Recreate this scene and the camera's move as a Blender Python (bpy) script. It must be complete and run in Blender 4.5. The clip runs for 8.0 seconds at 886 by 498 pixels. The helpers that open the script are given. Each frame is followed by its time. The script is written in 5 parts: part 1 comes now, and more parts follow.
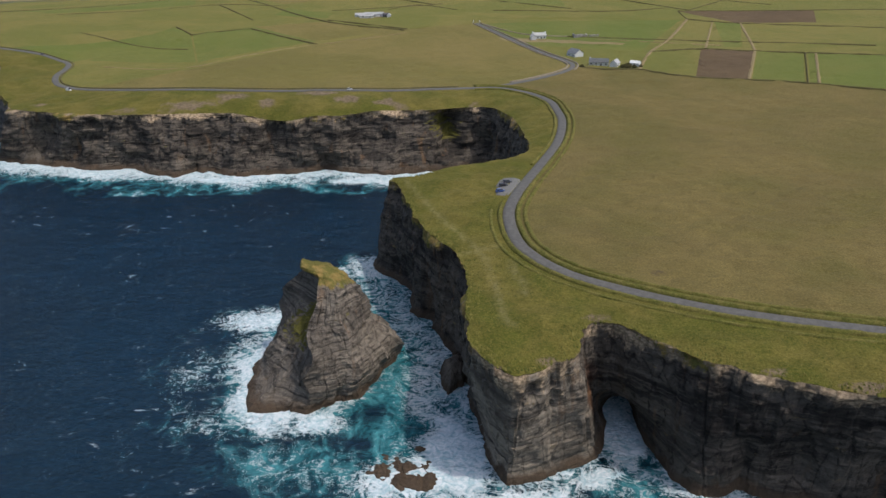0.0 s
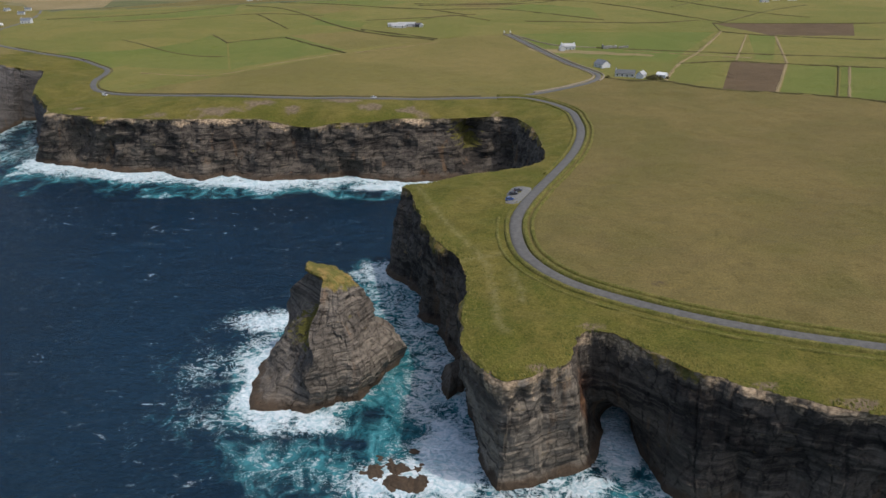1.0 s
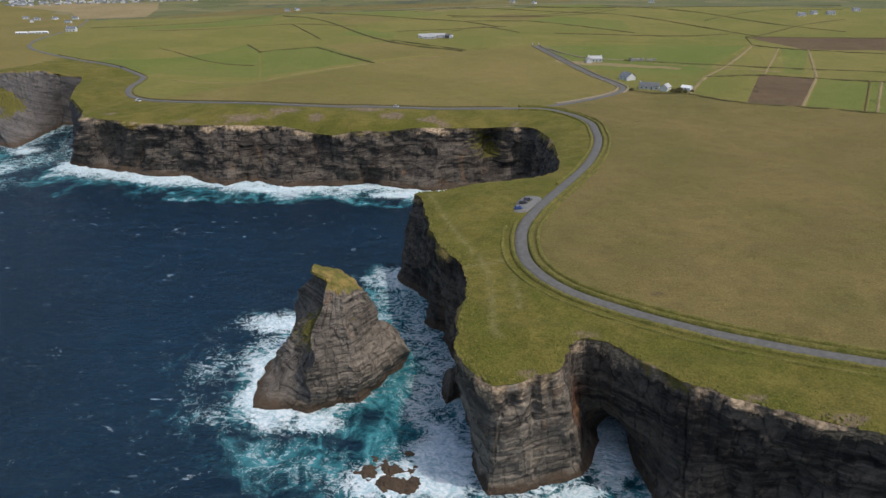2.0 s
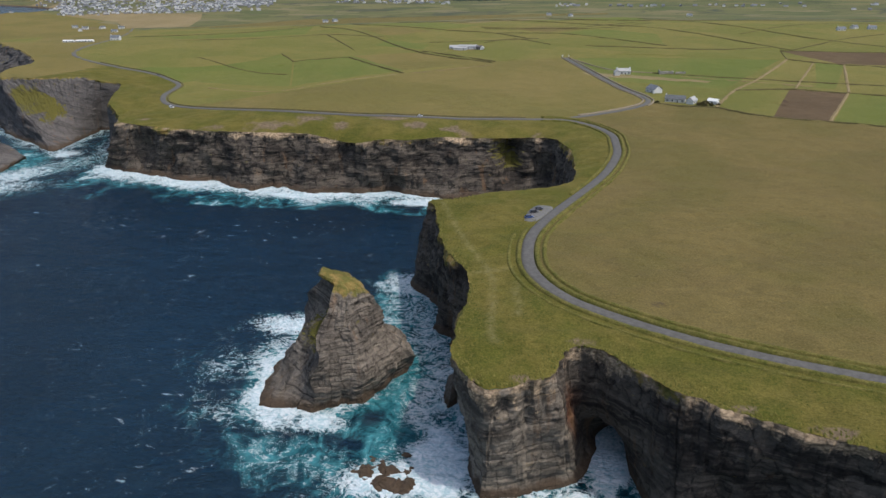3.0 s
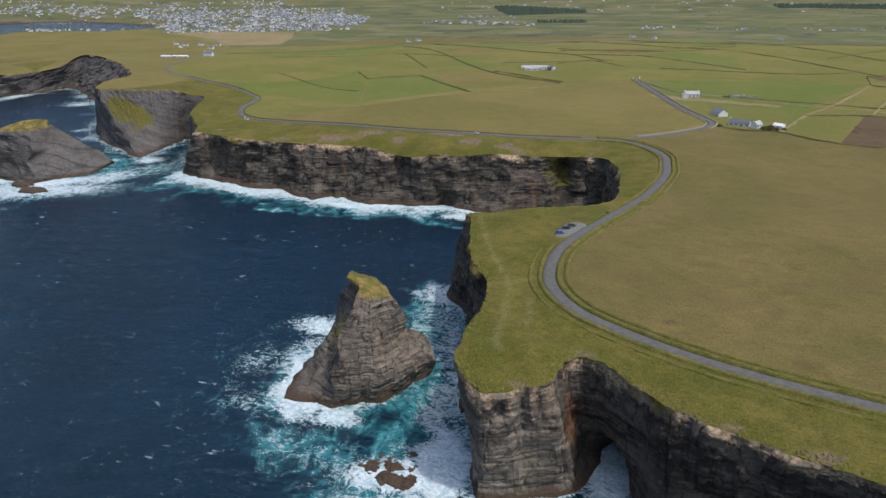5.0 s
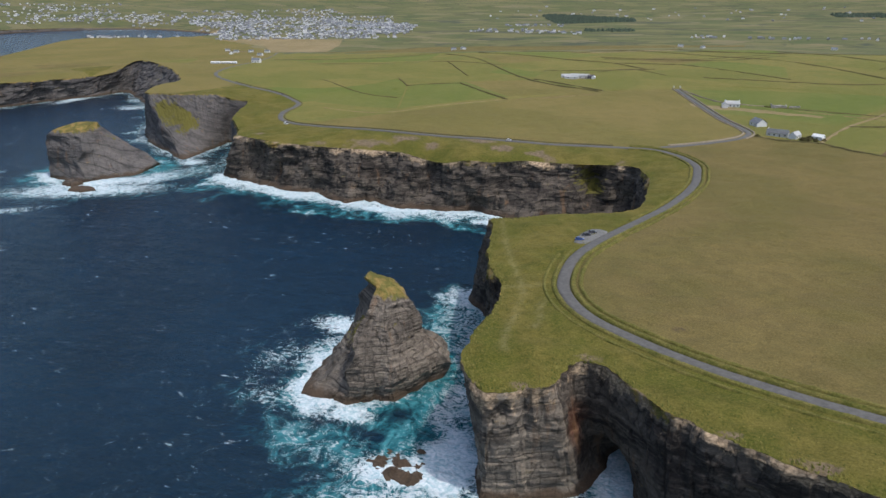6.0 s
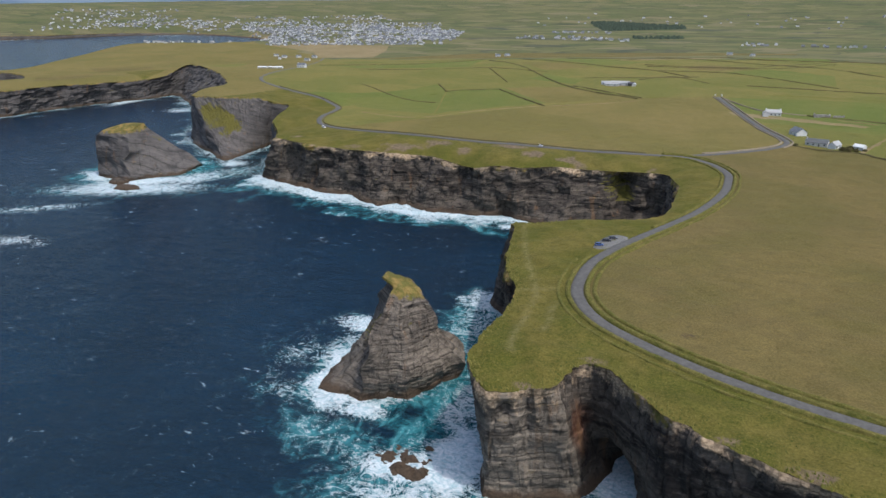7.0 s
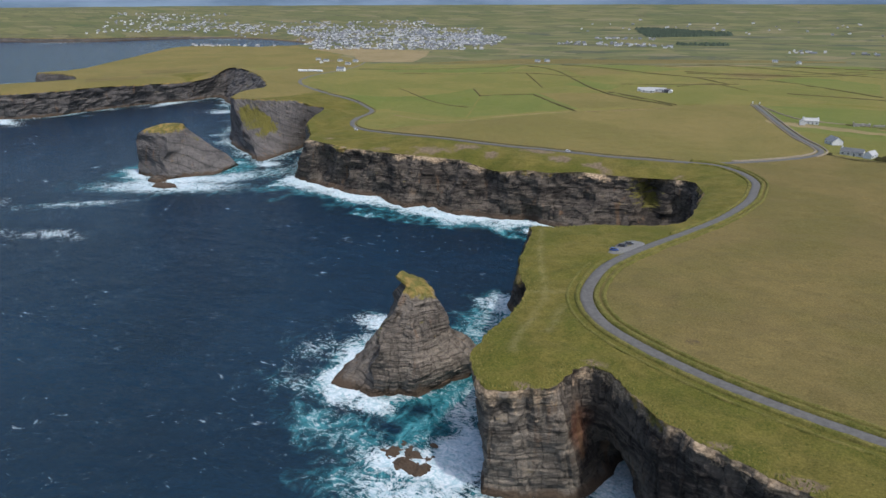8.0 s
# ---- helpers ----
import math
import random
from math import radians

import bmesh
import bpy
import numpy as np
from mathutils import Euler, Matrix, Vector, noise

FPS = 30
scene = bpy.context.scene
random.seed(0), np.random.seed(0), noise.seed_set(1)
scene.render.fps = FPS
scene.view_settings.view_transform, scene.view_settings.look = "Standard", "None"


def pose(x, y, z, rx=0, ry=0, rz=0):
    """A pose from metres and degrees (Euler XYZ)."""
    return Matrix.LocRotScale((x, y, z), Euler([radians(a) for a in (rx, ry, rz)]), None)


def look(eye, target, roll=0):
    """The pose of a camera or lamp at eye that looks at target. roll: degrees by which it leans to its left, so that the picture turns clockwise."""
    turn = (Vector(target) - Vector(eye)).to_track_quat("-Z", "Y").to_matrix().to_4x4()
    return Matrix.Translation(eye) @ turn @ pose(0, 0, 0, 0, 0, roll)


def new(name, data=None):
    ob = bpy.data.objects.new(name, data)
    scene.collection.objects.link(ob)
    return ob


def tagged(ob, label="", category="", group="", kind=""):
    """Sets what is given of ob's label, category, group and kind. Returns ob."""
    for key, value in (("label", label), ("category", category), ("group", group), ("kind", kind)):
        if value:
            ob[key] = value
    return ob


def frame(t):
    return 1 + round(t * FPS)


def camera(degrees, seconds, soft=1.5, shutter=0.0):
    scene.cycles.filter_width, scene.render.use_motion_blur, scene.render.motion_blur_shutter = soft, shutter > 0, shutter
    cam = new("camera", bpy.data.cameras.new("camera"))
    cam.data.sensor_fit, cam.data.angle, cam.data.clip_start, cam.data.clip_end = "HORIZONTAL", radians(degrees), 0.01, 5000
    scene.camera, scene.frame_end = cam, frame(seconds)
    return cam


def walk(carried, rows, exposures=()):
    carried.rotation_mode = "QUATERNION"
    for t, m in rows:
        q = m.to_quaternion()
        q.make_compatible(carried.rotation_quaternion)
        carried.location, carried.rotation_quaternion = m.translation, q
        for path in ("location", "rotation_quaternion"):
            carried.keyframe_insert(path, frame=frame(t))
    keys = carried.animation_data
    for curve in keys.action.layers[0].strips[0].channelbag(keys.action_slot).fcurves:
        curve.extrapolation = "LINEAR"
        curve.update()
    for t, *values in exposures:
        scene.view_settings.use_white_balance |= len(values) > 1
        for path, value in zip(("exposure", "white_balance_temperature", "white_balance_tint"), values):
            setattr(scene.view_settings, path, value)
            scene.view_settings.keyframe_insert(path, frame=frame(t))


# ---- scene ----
from mathutils.geometry import delaunay_2d_cdt
from mathutils.kdtree import KDTree

# the drone flies level to the right while it turns to its left; seconds, x, y, z, yaw, pitch, roll
cam = camera(62.98, 8.0)
PATH = [
    (0.0, 0.00, 0.00, 165.21, 0.377, -24.957, 0.727),
    (0.5, 6.59, -1.48, 165.09, 2.022, -24.568, 0.728),
    (1.0, 13.00, -3.04, 164.97, 3.566, -24.149, 0.698),
    (1.5, 19.31, -4.64, 164.85, 5.059, -23.710, 0.648),
    (2.0, 25.55, -6.26, 164.75, 6.544, -23.261, 0.591),
    (2.5, 31.80, -7.87, 164.65, 8.055, -22.811, 0.534),
    (3.0, 38.08, -9.43, 164.57, 9.615, -22.368, 0.486),
    (3.5, 44.42, -10.92, 164.49, 11.243, -21.939, 0.449),
    (4.0, 50.84, -12.30, 164.42, 12.947, -21.529, 0.427),
    (4.5, 57.35, -13.55, 164.35, 14.727, -21.143, 0.418),
    (5.0, 63.94, -14.62, 164.29, 16.574, -20.783, 0.419),
    (5.5, 70.60, -15.50, 164.23, 18.473, -20.453, 0.427),
    (6.0, 77.30, -16.15, 164.17, 20.398, -20.154, 0.434),
    (6.5, 84.02, -16.54, 164.11, 22.316, -19.884, 0.429),
    (7.0, 90.70, -16.64, 164.05, 24.186, -19.645, 0.402),
    (7.5, 97.30, -16.41, 163.97, 25.956, -19.433, 0.337),
    (8.0, 103.73, -15.83, 163.88, 27.569, -19.244, 0.219),
]
walk(cam, [(t, pose(x, y, z, 0, 0, yaw) @ pose(0, 0, 0, 90 + pitch, 0, 0) @ pose(0, 0, 0, 0, 0, -roll)) for t, x, y, z, yaw, pitch, roll in PATH],
     [(0.0, -0.48, 6230, 10), (8.0, -0.30, 5930, 10)])

# ---------------------------------------------------------------- daylight
SUN_DIR = Vector((0.92, -0.30, 1.95)).normalized()
world = bpy.data.worlds.new("daylight")
scene.world = world
world.use_nodes = True
sky = world.node_tree.nodes.new("ShaderNodeTexSky")
sky.sky_type, sky.sun_disc = "NISHITA", False
sky.sun_elevation = math.asin(SUN_DIR.z)
sky.sun_rotation = math.atan2(SUN_DIR.x, SUN_DIR.y)
sky.air_density, sky.dust_density, sky.ozone_density = 1.0, 3.5, 0.5
background = world.node_tree.nodes["Background"]
background.inputs["Strength"].default_value = 0.23
world.node_tree.links.new(sky.outputs[0], background.inputs["Color"])
sun = new("sun", bpy.data.lights.new("sun", "SUN"))
sun.data.energy, sun.data.angle, sun.data.color = 3.3, radians(1.2), (1.0, 0.95, 0.87)
sun.matrix_world = look(SUN_DIR * 400, (0, 0, 0))
scene.view_settings.exposure = 0.0


# ---------------------------------------------------------------- materials
class Shader:
    """One node material, with short calls to add nodes."""

    def __init__(self, name, roughness=0.9, specular=0.3):
        self.m = bpy.data.materials.new(name)
        self.m.use_nodes = True
        self.t = self.m.node_tree
        self.bsdf = self.t.nodes["Principled BSDF"]
        self.bsdf.inputs["Roughness"].default_value = roughness
        self.bsdf.inputs["Specular IOR Level"].default_value = specular
        self.geo = self.t.nodes.new("ShaderNodeNewGeometry")
        self.pos = self.geo.outputs["Position"]

    def put(self, socket, value):
        if isinstance(value, bpy.types.NodeSocket):
            self.t.links.new(value, socket)
        elif hasattr(socket.default_value, "__len__") and not hasattr(value, "__len__"):
            socket.default_value = [value] * len(socket.default_value)
        elif hasattr(value, "__len__") and len(value) == 3 and len(socket.default_value) == 4:
            socket.default_value = (*value, 1)
        else:
            socket.default_value = value

    def scaled(self, scale, turn=0.0):
        n = self.t.nodes.new("ShaderNodeMapping")
        self.put(n.inputs["Vector"], self.pos)
        n.inputs["Scale"].default_value = scale if hasattr(scale, "__len__") else (scale,) * 3
        n.inputs["Rotation"].default_value = (0, 0, radians(turn))
        return n.outputs[0]

    def noise(self, scale, detail=4.0, rough=0.55, turn=0.0, warp=0.0):
        n = self.t.nodes.new("ShaderNodeTexNoise")
        self.put(n.inputs["Vector"], self.scaled(scale, turn))
        n.inputs["Scale"].default_value, n.inputs["Detail"].default_value = 1.0, detail
        n.inputs["Roughness"].default_value, n.inputs["Distortion"].default_value = rough, warp
        return n.outputs["Fac"]

    def cells(self, scale, feature="F1", turn=0.0, metric="EUCLIDEAN", out="Distance", vector=None):
        n = self.t.nodes.new("ShaderNodeTexVoronoi")
        n.feature = feature
        if feature != "DISTANCE_TO_EDGE":
            n.distance = metric
        self.put(n.inputs["Vector"], vector or self.scaled(scale, turn))
        n.inputs["Scale"].default_value = 1.0
        return n.outputs[out]

    def math(self, kind, a, b=0.0, c=None, clamp=False):
        n = self.t.nodes.new("ShaderNodeMath")
        n.operation, n.use_clamp = kind, clamp
        self.put(n.inputs[0], a)
        self.put(n.inputs[1], b)
        if c is not None:
            self.put(n.inputs[2], c)
        return n.outputs[0]

    def ramp(self, fac, low, high, a=0.0, b=1.0):
        n = self.t.nodes.new("ShaderNodeMapRange")
        n.interpolation_type = "SMOOTHSTEP"
        for i, v in enumerate((fac, low, high, a, b)):
            self.put(n.inputs[i], v)
        return n.outputs[0]

    def mix(self, fac, a, b, kind="MIX"):
        n = self.t.nodes.new("ShaderNodeMix")
        n.data_type, n.blend_type = "RGBA", kind
        self.put(n.inputs[0], fac)
        self.put(n.inputs[6], a)
        self.put(n.inputs[7], b)
        return n.outputs[2]

    def attribute(self, name):
        n = self.t.nodes.new("ShaderNodeAttribute")
        n.attribute_name = name
        return n.outputs["Fac"]

    def axis(self, vector, i):
        n = self.t.nodes.new("ShaderNodeSeparateXYZ")
        self.put(n.inputs[0], vector)
        return n.outputs[i]

    def random(self):
        return self.t.nodes.new("ShaderNodeObjectInfo").outputs["Random"]

    def island(self):
        return self.geo.outputs["Random Per Island"]

    def bump(self, height, strength=0.5, distance=0.2):
        n = self.t.nodes.new("ShaderNodeBump")
        n.inputs["Strength"].default_value, n.inputs["Distance"].default_value = strength, distance
        self.put(n.inputs["Height"], height)
        self.put(self.bsdf.inputs["Normal"], n.outputs[0])

    def done(self, colour, roughness=None):
        self.put(self.bsdf.inputs["Base Color"], colour)
        if roughness is not None:
            self.put(self.bsdf.inputs["Roughness"], roughness)
        return self.m


def grass_material(name, lush, dry, patch=0.018, streak=0.0, tuft=0.5):
    s = Shader(name, 0.95, 0.1)
    big = s.ramp(s.noise(patch, 5, 0.62, 0, 0.4), 0.38, 0.62)
    mid = s.ramp(s.noise((0.10, 0.15, 0.1), 7, 0.72, 25, 0.3), 0.42, 0.64)
    fine = s.noise(1.3, 6, 0.72)
    clump = s.noise((0.36, 0.50, 0.3), 5, 0.68, 25)
    colour = s.mix(big, lush, dry)
    colour = s.mix(s.math("MULTIPLY", mid, tuft), colour, [0.62 * a for a in lush])
    colour = s.mix(s.ramp(clump, 0.55, 0.72, 0, 0.55), colour, [1.25 * a for a in dry])
    colour = s.mix(s.ramp(clump, 0.44, 0.30, 0, 0.55), colour, [0.60 * a for a in lush])
    if streak:
        lines = s.ramp(s.noise((0.020, 0.11, 0.1), 6, 0.65, 10, 0.5), 0.52, 0.70)
        rush = s.ramp(s.noise((0.05, 0.11, 0.1), 6, 0.72, 10), 0.66, 0.72)
        moor = s.ramp(s.noise((0.008, 0.014, 0.1), 4, 0.6, 20, 0.5), 0.50, 0.66)
        colour = s.mix(s.math("MULTIPLY", moor, streak), colour, (0.118, 0.088, 0.040))
        colour = s.mix(s.math("MULTIPLY", lines, 0.8 * streak), colour, (0.105, 0.078, 0.035))
        colour = s.mix(s.math("MULTIPLY", rush, 0.55), colour, (0.050, 0.046, 0.022))
    colour = s.mix(0.40, colour, s.mix(s.ramp(fine, 0.3, 0.72), [0.50 * a for a in lush], [1.45 * a for a in dry]), "MIX")
    tread = s.math("MULTIPLY", s.attribute("worn"), s.ramp(s.noise(0.5, 4), 0.25, 0.6))
    colour = s.mix(s.math("MULTIPLY", tread, 0.55), colour, (0.22, 0.185, 0.085))
    bog = s.ramp(s.math("ADD", s.attribute("bog"), s.math("MULTIPLY", s.noise(0.4, 5, 0.7), 0.7)), 0.72, 0.98)
    colour = s.mix(bog, colour, (0.060, 0.044, 0.032))
    bare = s.ramp(s.math("ADD", s.attribute("bare"), s.math("MULTIPLY", s.noise(0.16, 5, 0.65), 0.8)), 0.80, 1.02)
    colour = s.mix(bare, colour, s.mix(s.ramp(s.noise(0.5, 5, 0.7), 0.3, 0.7), (0.105, 0.080, 0.048), (0.205, 0.155, 0.100)))
    s.bump(s.math("ADD", fine, s.math("ADD", s.math("MULTIPLY", clump, 1.5), s.math("MULTIPLY", mid, 0.6))), 0.8, 0.6)
    return s.done(colour)


def rock_material(name, dark, pale, tilt=(0.0, 0.0), green=0.0, cap=False, bedding=1.0, worn=1.0):
    """Bedded rock; tilt is how fast the beds rise along x and y."""
    s = Shader(name, 0.92, 0.2)
    z = s.axis(s.pos, 2)
    bed = s.math("ADD", z, s.math("ADD", s.math("MULTIPLY", s.axis(s.pos, 0), tilt[0]), s.math("MULTIPLY", s.axis(s.pos, 1), tilt[1])))
    bed = s.math("ADD", bed, s.math("MULTIPLY", s.noise((0.035, 0.035, 0.02), 3, 0.5), 5.0))

    def layers(flat, high, detail, rough):
        join = s.t.nodes.new("ShaderNodeCombineXYZ")
        s.put(join.inputs[0], s.math("MULTIPLY", s.axis(s.pos, 0), flat))
        s.put(join.inputs[1], s.math("MULTIPLY", s.axis(s.pos, 1), flat))
        s.put(join.inputs[2], s.math("MULTIPLY", bed, high))
        n = s.t.nodes.new("ShaderNodeTexNoise")
        n.inputs["Scale"].default_value, n.inputs["Detail"].default_value, n.inputs["Roughness"].default_value = 1.0, detail, rough
        s.put(n.inputs["Vector"], join.outputs[0])
        return n.outputs["Fac"]

    strata = layers(0.018, 0.22, 6, 0.66)
    thin = layers(0.045, 1.15, 6, 0.70)
    patch = s.noise((0.045, 0.045, 0.06), 6, 0.62, 0, 0.4)
    mottle = s.noise((0.20, 0.20, 0.26), 8, 0.75, 0, 0.3)
    grain = s.noise(1.1, 7, 0.78)
    crack = s.cells((0.17, 0.17, 0.07), "DISTANCE_TO_EDGE")
    crack = s.ramp(s.math("ADD", crack, s.math("MULTIPLY", s.math("SUBTRACT", mottle, 0.5), 0.5)), 0.00, 0.05, 0.55, 0.0)
    colour = s.mix(s.ramp(strata, 0.32, 0.66), dark, pale)
    colour = s.mix(s.ramp(thin, 0.54, 0.64, 0, 0.55 * bedding), colour, [0.40 * a for a in dark])
    colour = s.mix(s.ramp(thin, 0.45, 0.37, 0, 0.50 * bedding), colour, [1.35 * a for a in pale])
    colour = s.mix(s.ramp(patch, 0.50, 0.66, 0, 0.7 * worn), colour, [1.2 * a for a in pale])
    colour = s.mix(s.ramp(patch, 0.48, 0.34, 0, 0.75 * worn), colour, [0.55 * a for a in dark])
    colour = s.mix(s.ramp(grain, 0.3, 0.7, 0.45, 0), colour, [0.6 * a for a in dark])
    colour = s.mix(s.ramp(mottle, 0.46, 0.36, 0, 0.65 * worn), colour, [0.5 * a for a in dark])
    colour = s.mix(s.ramp(mottle, 0.54, 0.68, 0, 0.5 * worn), colour, [1.3 * a for a in pale])
    colour = s.mix(s.math("MULTIPLY", crack, worn), colour, [0.35 * a for a in dark])
    if worn < 1:  # a few open joints between smooth slabs
        joint = s.ramp(s.math("FRACT", s.math("MULTIPLY", bed, 0.105)), 0.0, 0.10, 0.85, 0.0)
        colour = s.mix(s.math("MULTIPLY", joint, s.ramp(patch, 0.35, 0.5)), colour, [0.4 * a for a in dark])
    colour = s.mix(s.ramp(s.math("ADD", s.attribute("rust"), s.math("MULTIPLY", s.math("SUBTRACT", mottle, 0.5), 1.2)), 0.3, 1.0, 0, 0.6), colour, s.mix(grain, (0.06, 0.022, 0.010), (0.20, 0.075, 0.032)))
    # rust-brown run-off, ochre lichen, bare earth at the brink, weed on the wet foot, grass on ledges
    rust = s.math("MULTIPLY", s.ramp(s.noise((0.16, 0.16, 0.03), 4, 0.6), 0.58, 0.72), 0.45)
    colour = s.mix(rust, colour, (0.17, 0.095, 0.045))
    lichen = s.math("MULTIPLY", s.ramp(s.noise((0.10, 0.10, 0.35), 5, 0.7), 0.63, 0.72), 0.55)
    colour = s.mix(lichen, colour, (0.24, 0.17, 0.06))
    rim = s.ramp(s.math("ADD", s.math("MULTIPLY", s.attribute("rim"), 1.25), s.math("MULTIPLY", s.noise((0.3, 0.3, 0.2), 7, 0.72), 1.7)), 1.32, 1.56)
    turf = s.mix(s.ramp(s.noise(0.22, 5, 0.65), 0.36, 0.64), s.mix(grain, (0.060, 0.066, 0.012), (0.155, 0.140, 0.034)), s.mix(grain, (0.16, 0.105, 0.030), (0.34, 0.23, 0.080)))
    chips = s.cells((0.7, 0.7, 1.1))
    earth = s.mix(s.ramp(s.math("ADD", grain, s.math("MULTIPLY", chips, 0.5)), 0.5, 1.0), s.mix(s.attribute("earth"), (0.27, 0.205, 0.135), (0.52, 0.385, 0.245)), (0.15, 0.110, 0.070))
    colour = s.mix(rim, colour, turf if cap else s.mix(s.ramp(s.math("ADD", s.noise(0.16, 6, 0.7), s.math("MULTIPLY", s.attribute("earth"), 0.35)), 0.54, 0.62), turf, earth))
    wet = s.ramp(s.math("ADD", z, s.math("MULTIPLY", s.noise(0.15, 4), -7.0)), 0.6, -2.0)
    colour = s.mix(wet, colour, s.mix(grain, (0.032, 0.024, 0.017), (0.108, 0.074, 0.047)))
    flat = s.axis(s.geo.outputs["Normal"], 2)
    sod = s.math("ADD", flat, s.math("ADD", s.math("MULTIPLY", s.noise(0.07, 5, 0.6), 1.3), s.math("MULTIPLY", s.attribute("turf"), 1.3)))
    sod = s.math("MULTIPLY", s.ramp(sod, 1.66 - green, 1.78 - green), s.ramp(z, 12.0, 20.0))
    colour = s.mix(sod, colour, s.mix(grain, (0.050, 0.052, 0.010), (0.150, 0.125, 0.028)))
    relief = s.math("ADD", s.math("MULTIPLY", strata, 1.0), s.math("ADD", s.math("MULTIPLY", thin, 0.9 * bedding), s.math("ADD", s.math("MULTIPLY", grain, 0.7), s.math("ADD", s.math("MULTIPLY", mottle, 1.2), s.math("MULTIPLY", crack, -0.8)))))
    s.bump(relief, 0.8, 0.55)
    return s.done(colour)


def plain_material(name, colour, roughness=0.8, grain=0.25, scale=1.5, metal=0.0, random=0.0):
    s = Shader(name, roughness, 0.4)
    s.bsdf.inputs["Metallic"].default_value = metal
    n = s.noise(scale, 5, 0.65)
    c = s.mix(s.ramp(n, 0.3, 0.7), [a * (1 - grain) for a in colour], [min(1, a * (1 + grain)) for a in colour])
    if random:
        c = s.mix(s.math("MULTIPLY", s.random(), random), c, [a * 0.4 for a in colour])
    s.bump(n, 0.25, 0.05)
    return s.done(c)


def sea_material():
    s = Shader("sea_water", 0.12, 0.30)
    s.bsdf.inputs["Specular Tint"].default_value = (0.62, 0.88, 1.0, 1)
    foam, aqua = s.attribute("foam"), s.attribute("aqua")
    swell = s.noise((0.05, 0.11, 0.1), 3, 0.5, 25, 0.3)
    chop = s.noise((0.28, 0.5, 0.3), 5, 0.6, 25, 0.4)
    ripple = s.noise(1.6, 4, 0.6)
    # foam tears into lace where it thins out
    fine_lace = s.ramp(s.math("ABSOLUTE", s.math("SUBTRACT", s.noise((0.42, 0.28, 0.4), 5, 0.62, 20, 1.8), 0.5)), 0.0, 0.07, 1.0, 0.0)
    cloud = s.noise((0.10, 0.075, 0.1), 6, 0.6, 30, 1.6)
    small = s.noise(0.36, 3, 0.5, 0, 1.8)
    ridge = s.ramp(s.math("ABSOLUTE", s.math("SUBTRACT", s.noise((0.085, 0.13, 0.1), 7, 0.62, 35, 2.6), 0.5)), 0.0, 0.09, 1.0, 0.0)
    tear = s.math("ADD", s.math("MULTIPLY", ridge, 0.50), s.math("ADD", s.math("MULTIPLY", fine_lace, 0.32), s.math("ADD", s.math("MULTIPLY", cloud, 1.05), s.math("MULTIPLY", small, 0.22))))
    white = s.ramp(s.math("ADD", tear, s.math("MULTIPLY", foam, 1.50)), 1.44, 1.92)
    # small breaking crests far out
    crest = s.ramp(s.noise((0.10, 0.22, 0.1), 6, 0.72, 25, 0.6), 0.61, 0.72)
    field = s.ramp(s.noise(0.016, 4), 0.42, 0.62)
    crest = s.math("MULTIPLY", crest, s.math("MULTIPLY", field, 0.75))
    white = s.math("MAXIMUM", white, crest)
    milky = s.ramp(s.math("ADD", aqua, s.math("MULTIPLY", s.math("SUBTRACT", cloud, 0.5), 1.1)), 0.2, 0.95)
    deep = s.mix(s.ramp(s.noise(0.01, 4), 0.3, 0.7), (0.0006, 0.0092, 0.0205), (0.0015, 0.0150, 0.0325))
    colour = s.mix(milky, deep, s.mix(s.ramp(s.math("ADD", cloud, s.math("MULTIPLY", small, 0.3)), 0.48, 0.86), (0.004, 0.070, 0.088), (0.080, 0.30, 0.33)))
    colour = s.mix(white, colour, s.mix(s.ramp(small, 0.30, 0.68), (0.32, 0.46, 0.50), (0.66, 0.70, 0.71)))
    s.bump(s.math("ADD", s.math("MULTIPLY", swell, 3.0), s.math("ADD", s.math("MULTIPLY", chop, 1.7), s.math("ADD", s.math("MULTIPLY", ripple, 0.3), s.math("MULTIPLY", white, 0.8)))), 0.75, 1.3)
    return s.done(colour, s.ramp(white, 0.0, 1.0, 0.16, 0.85))


def warped(s, scale, amount, frequency):
    n = s.t.nodes.new("ShaderNodeTexNoise")
    n.inputs["Scale"].default_value, n.inputs["Detail"].default_value = frequency, 4
    s.put(n.inputs["Vector"], s.pos)
    add = s.t.nodes.new("ShaderNodeVectorMath")
    add.operation = "MULTIPLY_ADD"
    s.put(add.inputs[0], n.outputs["Color"])
    add.inputs[1].default_value = (amount, amount, 0)
    s.put(add.inputs[2], s.pos)
    sc = s.t.nodes.new("ShaderNodeVectorMath")
    sc.operation = "MULTIPLY"
    s.put(sc.inputs[0], add.outputs[0])
    sc.inputs[1].default_value = (scale, scale, 0)
    return sc.outputs[0]


